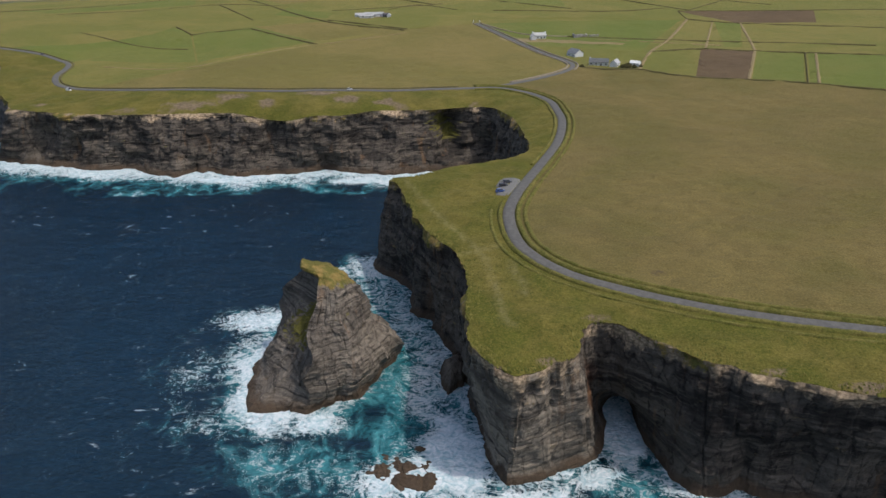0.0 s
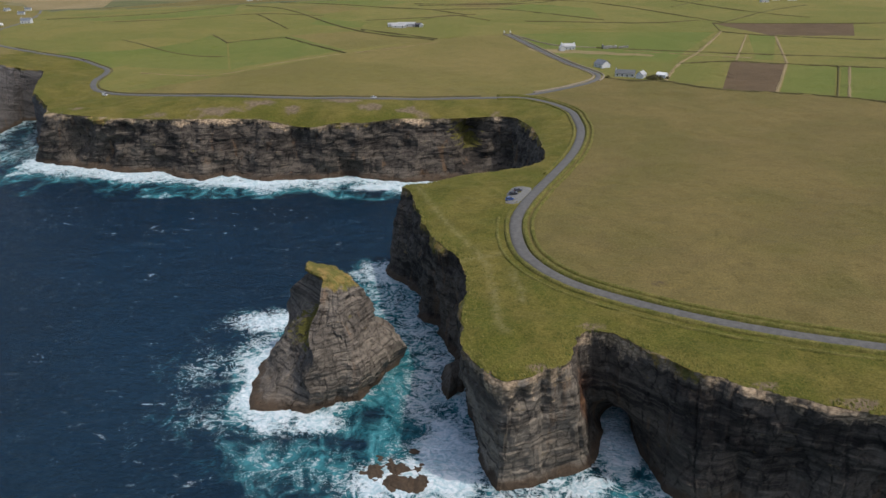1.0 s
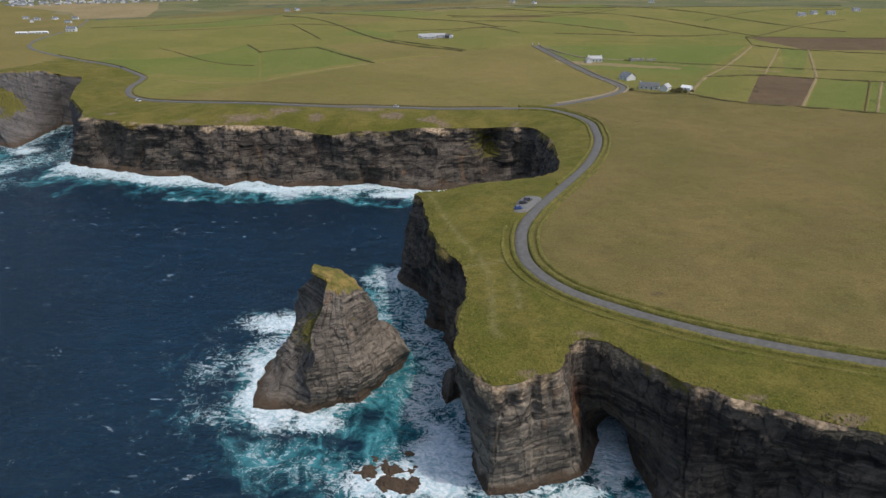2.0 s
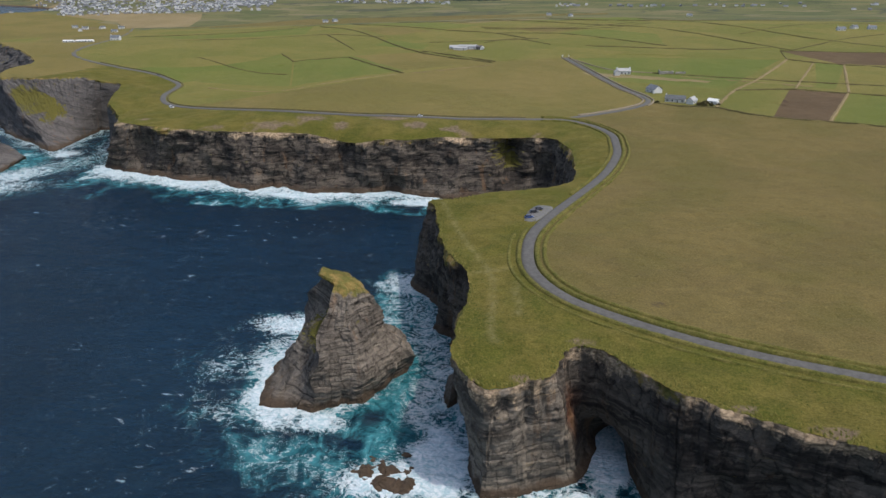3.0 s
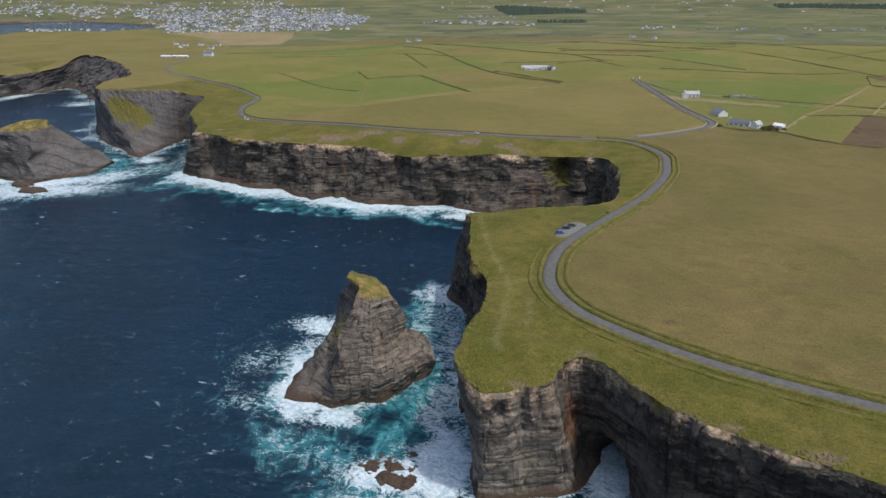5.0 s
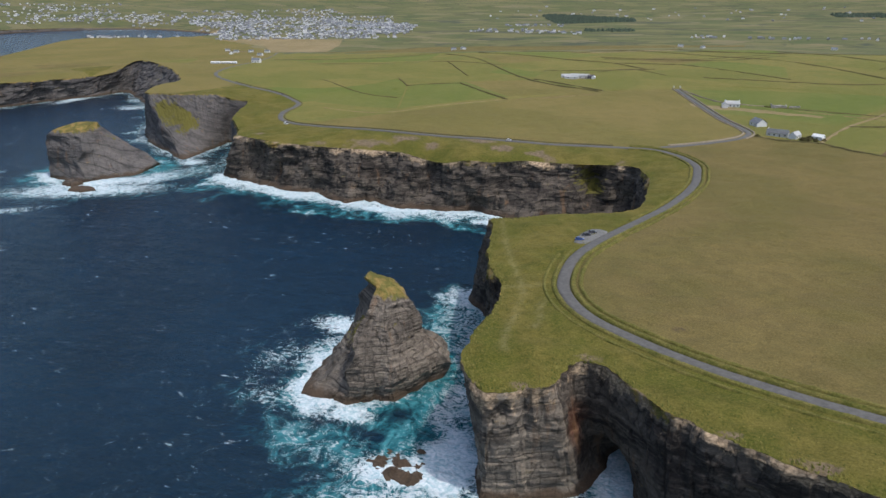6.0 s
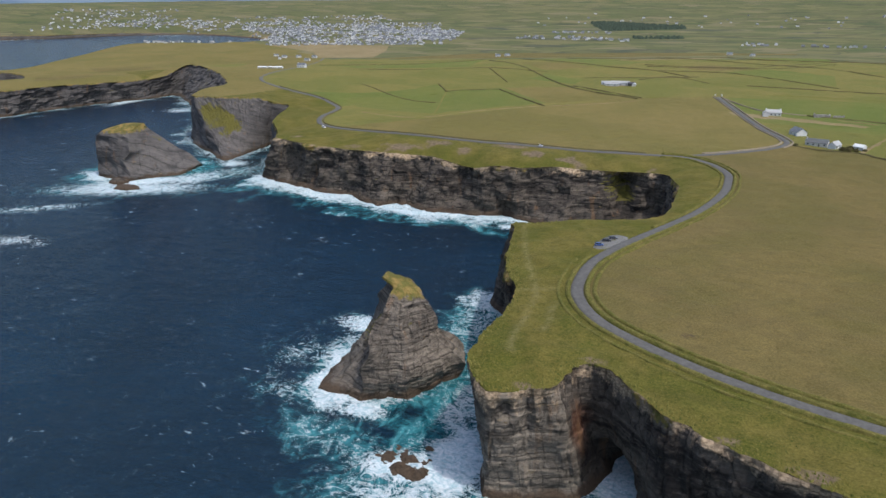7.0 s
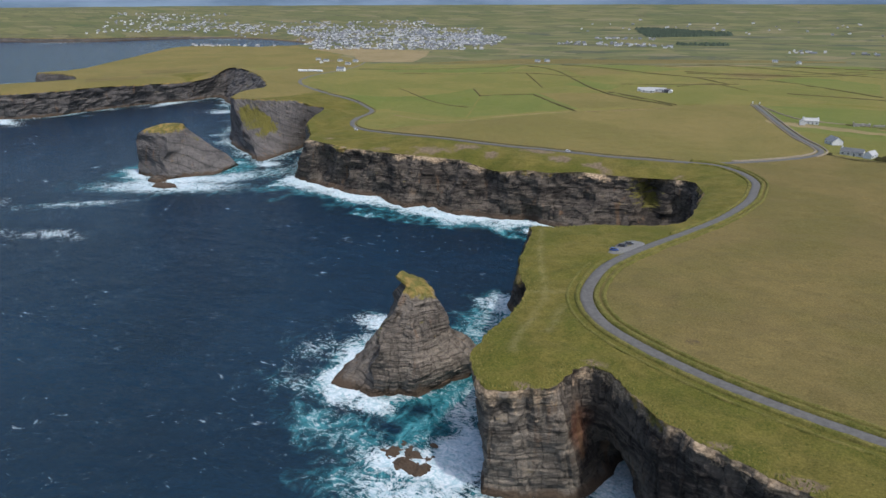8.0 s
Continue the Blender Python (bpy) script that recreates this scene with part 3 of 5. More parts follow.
FIELDS = [
    (SHORE_ROAD[::-1] + UP_LANE + [(36, 866), (-46, 829), (-132, 727), (-180, 674), (-241, 616), (-287, 578)], 7),
    ([(110, 617), (157, 593), (192, 558), (228, 546), (263, 530), (308, 504), (380, 469), (520, 409), (900, 300), (1200, 900), (38, 902), (39, 866), (85, 700), (107, 640)], 2),
    ([(235, 681), (278, 664), (228, 547), (192, 559)], 5),
    ([(280, 663), (316, 653), (263, 531), (230, 546)], 3),
    ([(157, 594), (190, 560), (233, 682), (186, 672)], 2),
    ([(320, 652), (430, 620), (330, 500), (266, 530)], 3),
    ([(286, 890), (307, 864), (270, 720), (192, 690)], 2),
    ([(309, 863), (335, 852), (276, 690), (260, 690)], 3),
    ([(338, 850), (470, 800), (440, 630), (285, 670)], 2),
    ([(299, 970), (465, 954), (420, 850), (332, 860)], 5),
    ([(108, 640), (150, 600), (180, 672), (84, 705)], 2),
    ([(78, 716), (180, 680), (280, 892), (40, 862)], 3),
    ([(60, 745), (170, 712), (176, 725), (54, 765)], 4),
    ([(-222, 871), (-131, 756), (-42, 826), (-150, 905)], 7),
    ([(-279, 824), (-225, 668), (-131, 755), (-222, 870)], 3),
    ([(-314, 869), (-340, 700), (-228, 670), (-281, 823)], 3),
    ([(-352, 1134), (-224, 909), (-150, 906), (-60, 960), (-140, 1150)], 2),
    ([(-430, 1100), (-316, 870), (-226, 880), (-354, 1132)], 2),
    ([(-1314, 1832), (-1182, 1909), (-936, 1898), (-863, 1740), (-798, 1553), (-921, 1503), (-1022, 1636)], 4),
    ([(14, 1145), (61, 1113), (164, 1017), (169, 1150), (84, 1222)], 3),
    ([(-205, 1391), (-178, 1365), (-5, 1669), (-16, 1730)], 4),
    ([(-58, 1209), (10, 1169), (80, 1247), (-8, 1283)], 0),
    ([(-393, 1473), (-163, 1199), (-121, 1297), (-243, 1512)], 3),
    ([(-634, 1125), (-562, 1123), (-492, 1180), (-467, 1439), (-364, 1104), (-527, 1027)], 3),
    ([(-810, 1497), (-581, 1748), (-233, 1884), (135, 2010), (135, 1950), (-206, 1737), (-483, 1532), (-721, 1500)], 0),
    ([(-221, 977), (-147, 941), (-148, 989), (-219, 1050)], 3),
    ([(-435, 737), (-366, 771), (-306, 837), (-281, 800), (-353, 688)], 3),
    ([(-338, 1265), (-231, 1089), (-171, 1165), (-255, 1267)], 7),
    ([(36, 1570), (183, 1486), (194, 1731), (50, 1695)], 3),
    ([(-1223, 1105), (-1128, 1182), (-1046, 1108), (-1060, 988)], 0),
    ([(-1072, 1243), (-982, 1320), (-794, 1050), (-831, 1008)], 2),
    ([(-1063, 853), (-1005, 926), (-902, 825), (-927, 749)], 0),
    ([(-950, 941), (-950, 1053), (-880, 1009), (-840, 875)], 1),
    ([(-40, 830), (30, 868), (-20, 960), (-66, 950), (-140, 905)], 2),
]
# bare earth: centre and half widths; trodden paths over the headland
BOG = [(75, 231, 6.75, 4.5), (201, 368, 4.5, 3), (104, 384, 6, 4), (118, 389, 5.25, 3.5)]
BARE = [(-103, 527, 16, 6), (-73, 517, 14, 6), (-41, 516, 10, 5), (-149, 538, 12, 5), (-88, 936, 30, 12), (-655, 1040, 26, 22), (-1000, 1490, 60, 40), (-185, 515, 34, 8), (-155, 525, 20, 8), (-92, 526, 20, 9), (-70, 515, 14, 10), (-128, 512, 12, 7), (-40, 510, 18, 6), (-300, 530, 12, 6), (-230, 510, 14, 4),
        (48, 202, 7, 3.0), (91, 171, 7, 2.6), (113, 163, 9, 3.2), (30, 182, 7, 2.5), (150, 152, 9, 3.0), (14, 179.5, 4, 1.4), (20, 508, 9, 5)]
TRODDEN = [[(14, 246), (16.5, 224), (17.5, 208), (20, 196)], [(24, 243), (24, 234), (26, 224), (26, 216)], [(2, 250), (9, 252), (16, 254), (21, 256)], [(-20, 335), (-8, 300), (8, 262), (14, 246)]]
ground_sheet()


# hollows in the faces: brink point, half width, lowest and highest level, depth
HOLLOWS = [
    (-262, 505, 8, -5, 25, 7), (-222, 503, 6, -5, 13, 7), (-122, 496, 5, 4, 40, 5), (-80, 492, 8, -5, 13, 8), (-172, 505, 7, -5, 12, 5), (-292, 515, 7, -5, 30, 6),
    (4, 504, 8, 6, 52, 15), (28, 497, 8, -8, 26, 9), (22, 500, 7, -5, 30, 6), (25.5, 177, 1.7, 31, 39, 3.0), (31, 181, 1.2, 24, 40, 1.4), (88, 171, 4, -5, 24, 4), (104, 163, 6, 4, 30, 4),
    (7, 225, 6, -5, 20, 4), (-10, 278, 5, -5, 25, 4), (128, 155, 7, -5, 26, 6), (55, 197, 6, -6, 17, 7),
]


# turf that has slid down on to ledges: place and radius
SODS = [(-489, 624, 41, 6), (-479, 618, 37, 6), (-471, 615, 36, 6), (-470, 619, 39, 6), (-459, 615, 36, 6), (-450, 612, 34, 6), (-437, 608, 32, 6), (-425, 604, 30, 6), (-454, 609, 32, 6), (-443, 606, 30, 6), (-2, 496, 32, 9), (4, 498, 22, 6), (-398, 636, 40, 8)]


def outward():
    d = np.gradient(COAST[:, :2], axis=0)
    d = np.array([np.convolve(np.pad(d[:, i], 6, "edge"), np.ones(13) / 13, "valid") for i in (0, 1)]).T
    d /= np.maximum(np.hypot(d[:, 0], d[:, 1]), 1e-9)[:, None]
    return np.column_stack([-d[:, 1], d[:, 0]])  # the sea lies on this side


OUT = outward()
ALONG = np.concatenate([[0], np.cumsum(np.hypot(*np.diff(COAST[:, :2], axis=0).T))])


def cliff(name, first, last, rows, material, label, dip=0.0, thick=2.8):
    """The rock face below a stretch of the brink: beds, joints, buttresses and hollows."""
    n = last + 1 - first
    verts, rim, sod, rust, earth = [], [], [], [], []
    for i in range(first, last + 1):
        x, y, z0, bx, by, late = COAST[i]
        near = [h for h in HOLLOWS if math.hypot(h[0] - x, h[1] - y) < 2.2 * h[2]]
        green = [g for g in SODS if math.hypot(g[0] - x, g[1] - y) < 80]
        dry = max([0] + [math.exp(-((x - b[0]) ** 2 + (y - b[1]) ** 2) / (1.6 * b[2] + 2) ** 2) for b in BARE + [(30, 184, 12, 4), (44, 196, 12, 4)] if abs(x - b[0]) < 90])
        for j in range(rows + 1):
            v = j / rows
            z = z0 * (1 - v) - 2.5 * v
            w = v ** max(late, 0.6)
            px, py = x + (bx - x) * w, y + (by - y) * w
            hold = min(1, 0.15 + v * 22) if j else 0
            butt = n3(px / 26, py / 26, z / 45) * 3.2 + (0.25 - abs(n3(px / 21, py / 21, z / 55))) * 3.0 + n3(px / 8, py / 8, z / 8) * 1.3 + n3(px / 3.2, py / 3.2, z / 2.6) * 0.6
            o = PUSH[i] * beds(z, ALONG[i], px, py, thick, dip * ALONG[i]) + SWELL[i] * butt + 0.22 * n3(px / 0.9, py / 0.9, z / 0.9)
            for hx, hy, hw, h0, h1, depth in near:
                rise = max(0, 1 - abs((z - (h0 + h1) / 2) / ((h1 - h0) / 2)) ** 3)
                o -= depth * rise * math.exp(-((x - hx) ** 2 + (y - hy) ** 2) / hw ** 2)
            if z < 3.5:
                o += 0.5 * (3.5 - z)
            o *= hold
            verts.append((px + o * OUT[i, 0], py + o * OUT[i, 1], z + (0.2 * hold * n3(px / 2, py / 2, z / 2) if 0 < j else 0)))
            deep = (8 if x > -400 else 3) + 13 * math.exp(-((x - 36) ** 2 + (y - 188) ** 2) / 400)
            earth.append(dry)
            rust.append(math.exp(-((px - 45) ** 2 + (py - 196) ** 2) / 50 - ((z - 22) / 13) ** 2))
            rim.append(max(0, 1 - (z0 - z) / deep) * (0.75 + 0.6 * n3(px / 12, py / 12, 4)))
            sod.append(max([0] + [math.exp(-((px - g[0]) ** 2 + (py - g[1]) ** 2 + (z - g[2]) ** 2) / g[3] ** 2) for g in green]))
    faces = []
    for i in range(n - 1):
        for j in range(rows):
            a = i * (rows + 1) + j
            faces.append((a, a + 1, a + rows + 2, a + rows + 1))
    me = mesh(name, verts, faces, material, smooth=False, attributes={"rim": rim, "turf": sod, "rust": rust, "earth": earth})
    return tagged(new(name, me), label, "cliff", kind="structure")


def coast_index(p):
    return int(np.argmin(((COAST[:, :2] - np.array(p)) ** 2).sum(1)))


I = [0] + [coast_index(p) for p in ((200, 134), (66, 186), (38, 188), (6, 193), (-24, 344), (38, 480), (-334, 546), (-575, 765), (-1215, 690))] + [len(COAST) - 1]
CLIFFS = [
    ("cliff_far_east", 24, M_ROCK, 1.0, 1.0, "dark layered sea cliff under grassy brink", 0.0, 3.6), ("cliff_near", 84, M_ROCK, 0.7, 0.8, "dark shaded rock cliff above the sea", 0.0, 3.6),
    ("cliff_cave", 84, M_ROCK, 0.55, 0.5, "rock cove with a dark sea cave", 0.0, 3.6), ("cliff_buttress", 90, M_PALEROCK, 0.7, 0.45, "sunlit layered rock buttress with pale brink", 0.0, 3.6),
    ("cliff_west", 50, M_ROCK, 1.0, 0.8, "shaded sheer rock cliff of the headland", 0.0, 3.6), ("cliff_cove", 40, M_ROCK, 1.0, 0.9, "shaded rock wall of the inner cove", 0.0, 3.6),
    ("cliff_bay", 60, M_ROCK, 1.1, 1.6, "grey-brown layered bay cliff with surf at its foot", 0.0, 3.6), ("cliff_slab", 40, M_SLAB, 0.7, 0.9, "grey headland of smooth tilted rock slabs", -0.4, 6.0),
    ("cliff_far", 24, M_FARROCK, 1.5, 1.8, "long grey sea cliff with dark hollows", 0.0, 4.0), ("cliff_back_bay", 4, M_FARROCK, 0.8, 1.0, "low rocky shore of the town's bay", 0.0, 4.0),
]
PUSH, SWELL = (np.concatenate([[row[k]] * (I[n + 1] - I[n]) for n, row in enumerate(CLIFFS)] + [[1.0]]) for k in (3, 4))
PUSH, SWELL = (np.convolve(np.pad(a, 10, "edge"), np.ones(21) / 21, "valid") for a in (PUSH, SWELL))
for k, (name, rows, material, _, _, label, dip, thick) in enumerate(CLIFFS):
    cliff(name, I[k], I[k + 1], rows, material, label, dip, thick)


# ---------------------------------------------------------------- rocks in the sea
def rounded(levels, centre, steps, rows, push, seed, top, tilt=0.0, turn=0.0, lean=0.0):
    """A rock from radii in eight directions at several heights, with ledges and joints."""
    zs = np.array([l[0] for l in levels], float)
    rad = np.array([l[1] for l in levels], float)
    verts, rim, sod = [], [], []
    hs = np.linspace(zs[0], zs[-1], rows)
    for z in hs:
        k = min(np.searchsorted(zs, z, "right") - 1, len(zs) - 2)
        u = (z - zs[k]) / (zs[k + 1] - zs[k])
        ring = rad[k] * (1 - u) + rad[k + 1] * u
        for i in range(steps):
            th = i / steps * 8
            a, f = int(th), th - int(th)
            ends = []
            for o in (a, a + 1):  # straight faces between eight arrises that wander with the height
                ang = o * math.pi / 4 + turn + 0.22 * chance(o % 8, seed) + 0.16 * n3(z / 9, (o % 8) * 3.3, seed)
                ends.append(Vector((math.cos(ang), math.sin(ang))) * ring[o % 8])
            q = ends[0].lerp(ends[1], f)
            r, ang = q.length, math.atan2(q.y, q.x)
            x, y = centre[0] + q.x, centre[1] + q.y
            hold = min(1.0, r / 9)
            arc = (th if th < 4 else 8 - th) * math.pi / 4 * 26
            o = hold * (push * beds(z, arc + 40 * (th >= 4), x, y, 2.1, tilt * (x - centre[0]) + seed) + 1.5 * n3(x / 13, y / 13, z / 30 + seed) + 0.9 * n3(x / 5, y / 5, z / 12) + 0.25 * n3(x, y, z * 1.4))
            verts.append((x + o * math.cos(ang), y + o * math.sin(ang), z + 0.3 * n3(x / 2, y / 2, z / 2)))
            rim.append(max(0, 1 - (zs[-1] - z) / (6 if lean else 9)))
            sod.append(max(0, 1 - abs(z - 30) / 15) * max(0, 1.15 - abs(th - 4.7) / 1.1) if lean else 0.0)
    verts.append((*top,))
    rim.append(1.0)
    sod.append(0.0)
    faces = []
    for j in range(rows - 1):
        for i in range(steps):
            a, b = j * steps + i, j * steps + (i + 1) % steps
            faces.append((a, b, b + steps, a + steps))
    last = (rows - 1) * steps
    for i in range(steps):
        faces.append((last + i, last + (i + 1) % steps, len(verts) - 1))
    if lean:  # the top slopes down along x
        verts = [(x, y, z - lean * (x - centre[0] + 4) * float(smooth01(z, 28, 44))) for x, y, z in verts]
    return verts, faces, {"rim": rim, "turf": sod}


def sea_rock(name, label, shape, cuts):
    thing = tagged(new(name), label, "sea rock")
    v, f, attributes = shape
    height = np.array(v)[:, 2]
    level = [np.mean(height[list(q)]) for q in f]
    for part_name, low, high, material, about in cuts:
        part(part_name, mesh(part_name, v, [q for q, h in zip(f, level) if low <= h < high], material, smooth=False, attributes=attributes), thing, about)


STACK_LEVELS = [
    (-2.5, (27, 31, 33, 34, 32, 40, 29, 24)), (1, (26, 30, 32, 33, 31, 37, 28, 23)), (4, (28, 31, 31, 32, 28, 29, 27, 23)), (8, (29, 31, 30, 32, 26, 23, 27.5, 25)),
    (12, (26, 29, 28, 31, 22, 18, 27.5, 25)), (16, (21, 22, 25, 30, 19, 15, 27, 23)), (20, (18, 18, 22, 29, 16, 12, 25.5, 20)), (26, (17, 15, 19, 27, 8, 6, 22, 18)), (32, (16, 13, 16, 22, 2.5, 3, 16, 15)),
    (37, (14, 10, 13, 14, 0.5, 0.5, 12, 12)), (40, (14, 9, 11, 11, 0.5, 0.5, 9, 11)), (42, (12, 9, 10, 11, 3, 1.5, 6, 9)), (44, (7, 7, 8, 11, 8, 3, 3, 5)), (45, (3, 4, 6, 10, 8, 2, 1, 2)),
]
sea_rock("rock_pinnacle", "tall layered rock pinnacle with grassy top in surf", rounded(STACK_LEVELS, (-47, 242), 240, 104, 1.0, 3, (-52, 246, 45.4), 0.04, 0.0, 0.2),
         (("wet_foot", -9, 3.2, M_STACK, "wet brown weed-covered rock foot"), ("rock_body", 3.2, 41.5, M_STACK, "grey layered rock"), ("grass_cap", 41.5, 99, M_STACK, "yellowish grass cap")))

ISLET_LEVELS = [
    (-2.5, (50, 40, 28, 40, 49, 48, 36, 42)), (2, (48, 38, 26, 38, 47, 44, 34, 40)), (12, (40, 33, 24, 36, 46, 38, 27, 33)), (22, (27, 25, 22, 34, 46, 36, 22, 22)),
    (32, (13, 15, 18, 32, 45, 34, 16, 12)), (39, (3, 7, 15, 29, 43, 30, 9, 4)), (43, (-3, 2, 10, 24, 38, 23, 4, -1)), (46, (-9, -5, 2, 14, 25, 11, -3, -7)),
]
sea_rock("rock_islet", "grey whale-backed rock islet with turf on top", rounded(ISLET_LEVELS, (-455, 500), 150, 56, 0.8, 9, (-470, 490, 47), 0.35, math.atan2(0.73, 0.68)),
         (("wet_foot", -9, 3.5, M_SLAB, "brown weed-covered rock foot"), ("rock_body", 3.5, 39, M_SLAB, "smooth grey tilted rock slabs"), ("grass_cap", 39, 99, M_SLAB, "thin turf cap")))


def low_rock(name, centre, radii, height, seed, label):
    levels = [(-2, radii), (0.4 * height, [0.85 * r for r in radii]), (0.8 * height, [0.6 * r for r in radii]), (height, [0.25 * r for r in radii])]
    v, f, rim = rounded(levels, centre, 72, 16, 0.8, seed, (*centre, height + 0.1))
    tagged(new(name, mesh(name, v, f, M_ROCK, smooth=False, attributes={"rim": [0.0] * len(v)})), label, "rock", "rocks in the surf")


def reef(name, centre, rx, ry, turn, high, seed, label):
    """A low shelf of rock just awash: broken beds that come and go above the water."""
    n = 70
    verts, c, d = [], math.cos(radians(turn)), math.sin(radians(turn))
    for j in range(n + 1):
        for i in range(n + 1):
            u, w = 2 * i / n - 1, 2 * j / n - 1
            x, y = centre[0] + u * rx * c - w * ry * d, centre[1] + u * rx * d + w * ry * c
            step = math.floor(2.2 * n3(x / 6, y / 6, seed) + 1.2 * u) * 0.45
            z = high - 2.4 * (u * u + w * w) ** 1.3 + step + 2.0 * n3(x / 4.2, y / 4.2, seed + 5) + 0.8 * n3(x / 1.8, y / 1.8, seed + 7) + 0.35 * n3(x, y, seed + 9)
            verts.append((x, y, max(z, -2.4)))
    faces = [(j * (n + 1) + i, j * (n + 1) + i + 1, (j + 1) * (n + 1) + i + 1, (j + 1) * (n + 1) + i) for j in range(n) for i in range(n)]
    me = mesh(name, verts, faces, M_ROCK, smooth=False, attributes={"rim": [0.0] * len(verts)})
    tagged(new(name, me), label, "rock", "rocks in the surf")


reef("surf_rock", (-15.8, 182.4), 15, 9, -25, 1.2, 12, "brown weedy rock shelf awash in foam")
low_rock("surf_rock", (-10, 194), (2.5, 1.5, 1.5, 2, 2.2, 1.5, 1.5, 2), 0.9, 27, "small wet rock awash in foam")
low_rock("surf_rock", (2, 234), (6, 10, 14, 8, 5, 6, 10, 6), 9.0, 31, "dark rock ledge below the headland cliff")
low_rock("surf_rock", (-424, 440), (16, 12, 9, 12, 16, 12, 9, 12), 2.6, 41, "low brown rock off the islet")
low_rock("surf_rock", (-446, 452), (12, 9, 8, 10, 12, 9, 8, 10), 4.0, 47, "low brown rock off the islet")


# ---------------------------------------------------------------- the sea
FOOT = COAST[:, 3:5]


def sea_sheet():
    boxes = [(-150, 110, 110, 300, 1.7), (-120, 70, 300, 360, 3.0), (-460, 40, 360, 545, 3.6), (-660, -300, 380, 700, 4.0), (-1400, 300, -50, 1000, 16.0), (-4800, 4800, -4800, 4800, 240.0)]
    pts = np.vstack([scatter(boxes, 7), [(-4850, -4850), (4850, -4850), (4850, 4850), (-4850, 4850)]])
    v, _, f, _, _, _ = delaunay_2d_cdt([Vector(p) for p in pts.tolist()], [], [], 0, 1e-4)
    v = np.array([tuple(p) for p in v])
    d = distance(v, FOOT[::2])[0]
    x, y = v[:, 0], v[:, 1]
    d = d * np.array([1 + 1.3 * n3(a / 32, b / 32, 61) + 0.5 * n3(a / 9, b / 9, 3) for a, b in v])
    foam, aqua = np.zeros(len(v)), np.zeros(len(v))

    def shore(width, strength, mask, milk):
        nonlocal foam, aqua
        foam = np.maximum(foam, mask * strength * np.clip(1 - d / width, 0, 1) ** 0.55)
        aqua = np.maximum(aqua, mask * milk * np.clip(1 - d / (width * 2.2), 0, 1))

    def patch(cx, cy, rx, ry, turn, strength, milk):
        nonlocal foam, aqua
        c, s = math.cos(radians(turn)), math.sin(radians(turn))
        u, w = ((x - cx) * c + (y - cy) * s) / rx, (-(x - cx) * s + (y - cy) * c) / ry
        e = np.exp(-(u * u + w * w) ** 1.5)
        foam = np.maximum(foam, strength * e)
        aqua = np.maximum(aqua, milk * np.exp(-((u / 1.35) ** 2 + (w / 1.35) ** 2)))

    shore(24, 0.80, ((y > 440) & (x > -345) & (x < 30)).astype(float), 1.15)
    shore(14, 0.45, ((y > 400) & (x <= -345)).astype(float), 0.6)
    shore(8, 0.6, ((y < 350)).astype(float), 0.7)
    for row in FOAM:
        patch(*row)
    for (cx, cy), levels, width in (((-47, 242), STACK_LEVELS, 5.5), ((-455, 500), ISLET_LEVELS, 11)):
        turn = 0.0 if cx > -100 else math.atan2(0.73, 0.68)
        ang = np.mod(np.arctan2(y - cy, x - cx) - turn, 2 * math.pi) / (math.pi / 4)
        radius = np.interp(ang, range(9), list(levels[1][1]) + [levels[1][1][0]])
        off = np.hypot(x - cx, y - cy) - radius
        wide = width * (1 + 0.5 * np.clip((cx - x) / 40, -0.6, 1.2)) * np.array([1 + 1.1 * n3(a / 14, b / 14, 33) for a, b in v])
        weather = 0.54 + 0.34 * np.clip((cx - x + 0.25 * (cy - y)) / (4 * width), -1, 1)  # the swell breaks on the seaward side
        foam = np.maximum(foam, 0.98 * weather * np.clip(1.1 - np.maximum(off, 0) / np.maximum(wide, 1), 0, 1) ** 0.7)
        aqua = np.maximum(aqua, np.clip(1.1 - off / (3.5 * width), 0, 1))
    for cx, cy, rx, ry in POOLS:
        e = 1 - 0.92 * np.exp(-((x - cx) / rx) ** 2 - ((y - cy) / ry) ** 2)
        foam, aqua = foam * e, aqua * (0.35 + 0.65 * e)
    wave = np.array([0.35 * n3(a / 13, b / 8, 1) + 0.18 * n3(a / 4.5, b / 3, 6) for a, b in v])
    z = wave + np.clip(foam, 0, 1) * np.array([0.5 * n3(a / 5, b / 5, 9) for a, b in v])
    me = mesh("sea", np.column_stack([v, z]), [list(t) for t in f], M_SEA, attributes={"foam": foam, "aqua": aqua})
    if me.polygons[0].normal.z < 0:
        me.flip_normals()
    tagged(new("sea", me), "deep blue ocean with white surf along the rocks", "sea", kind="structure")


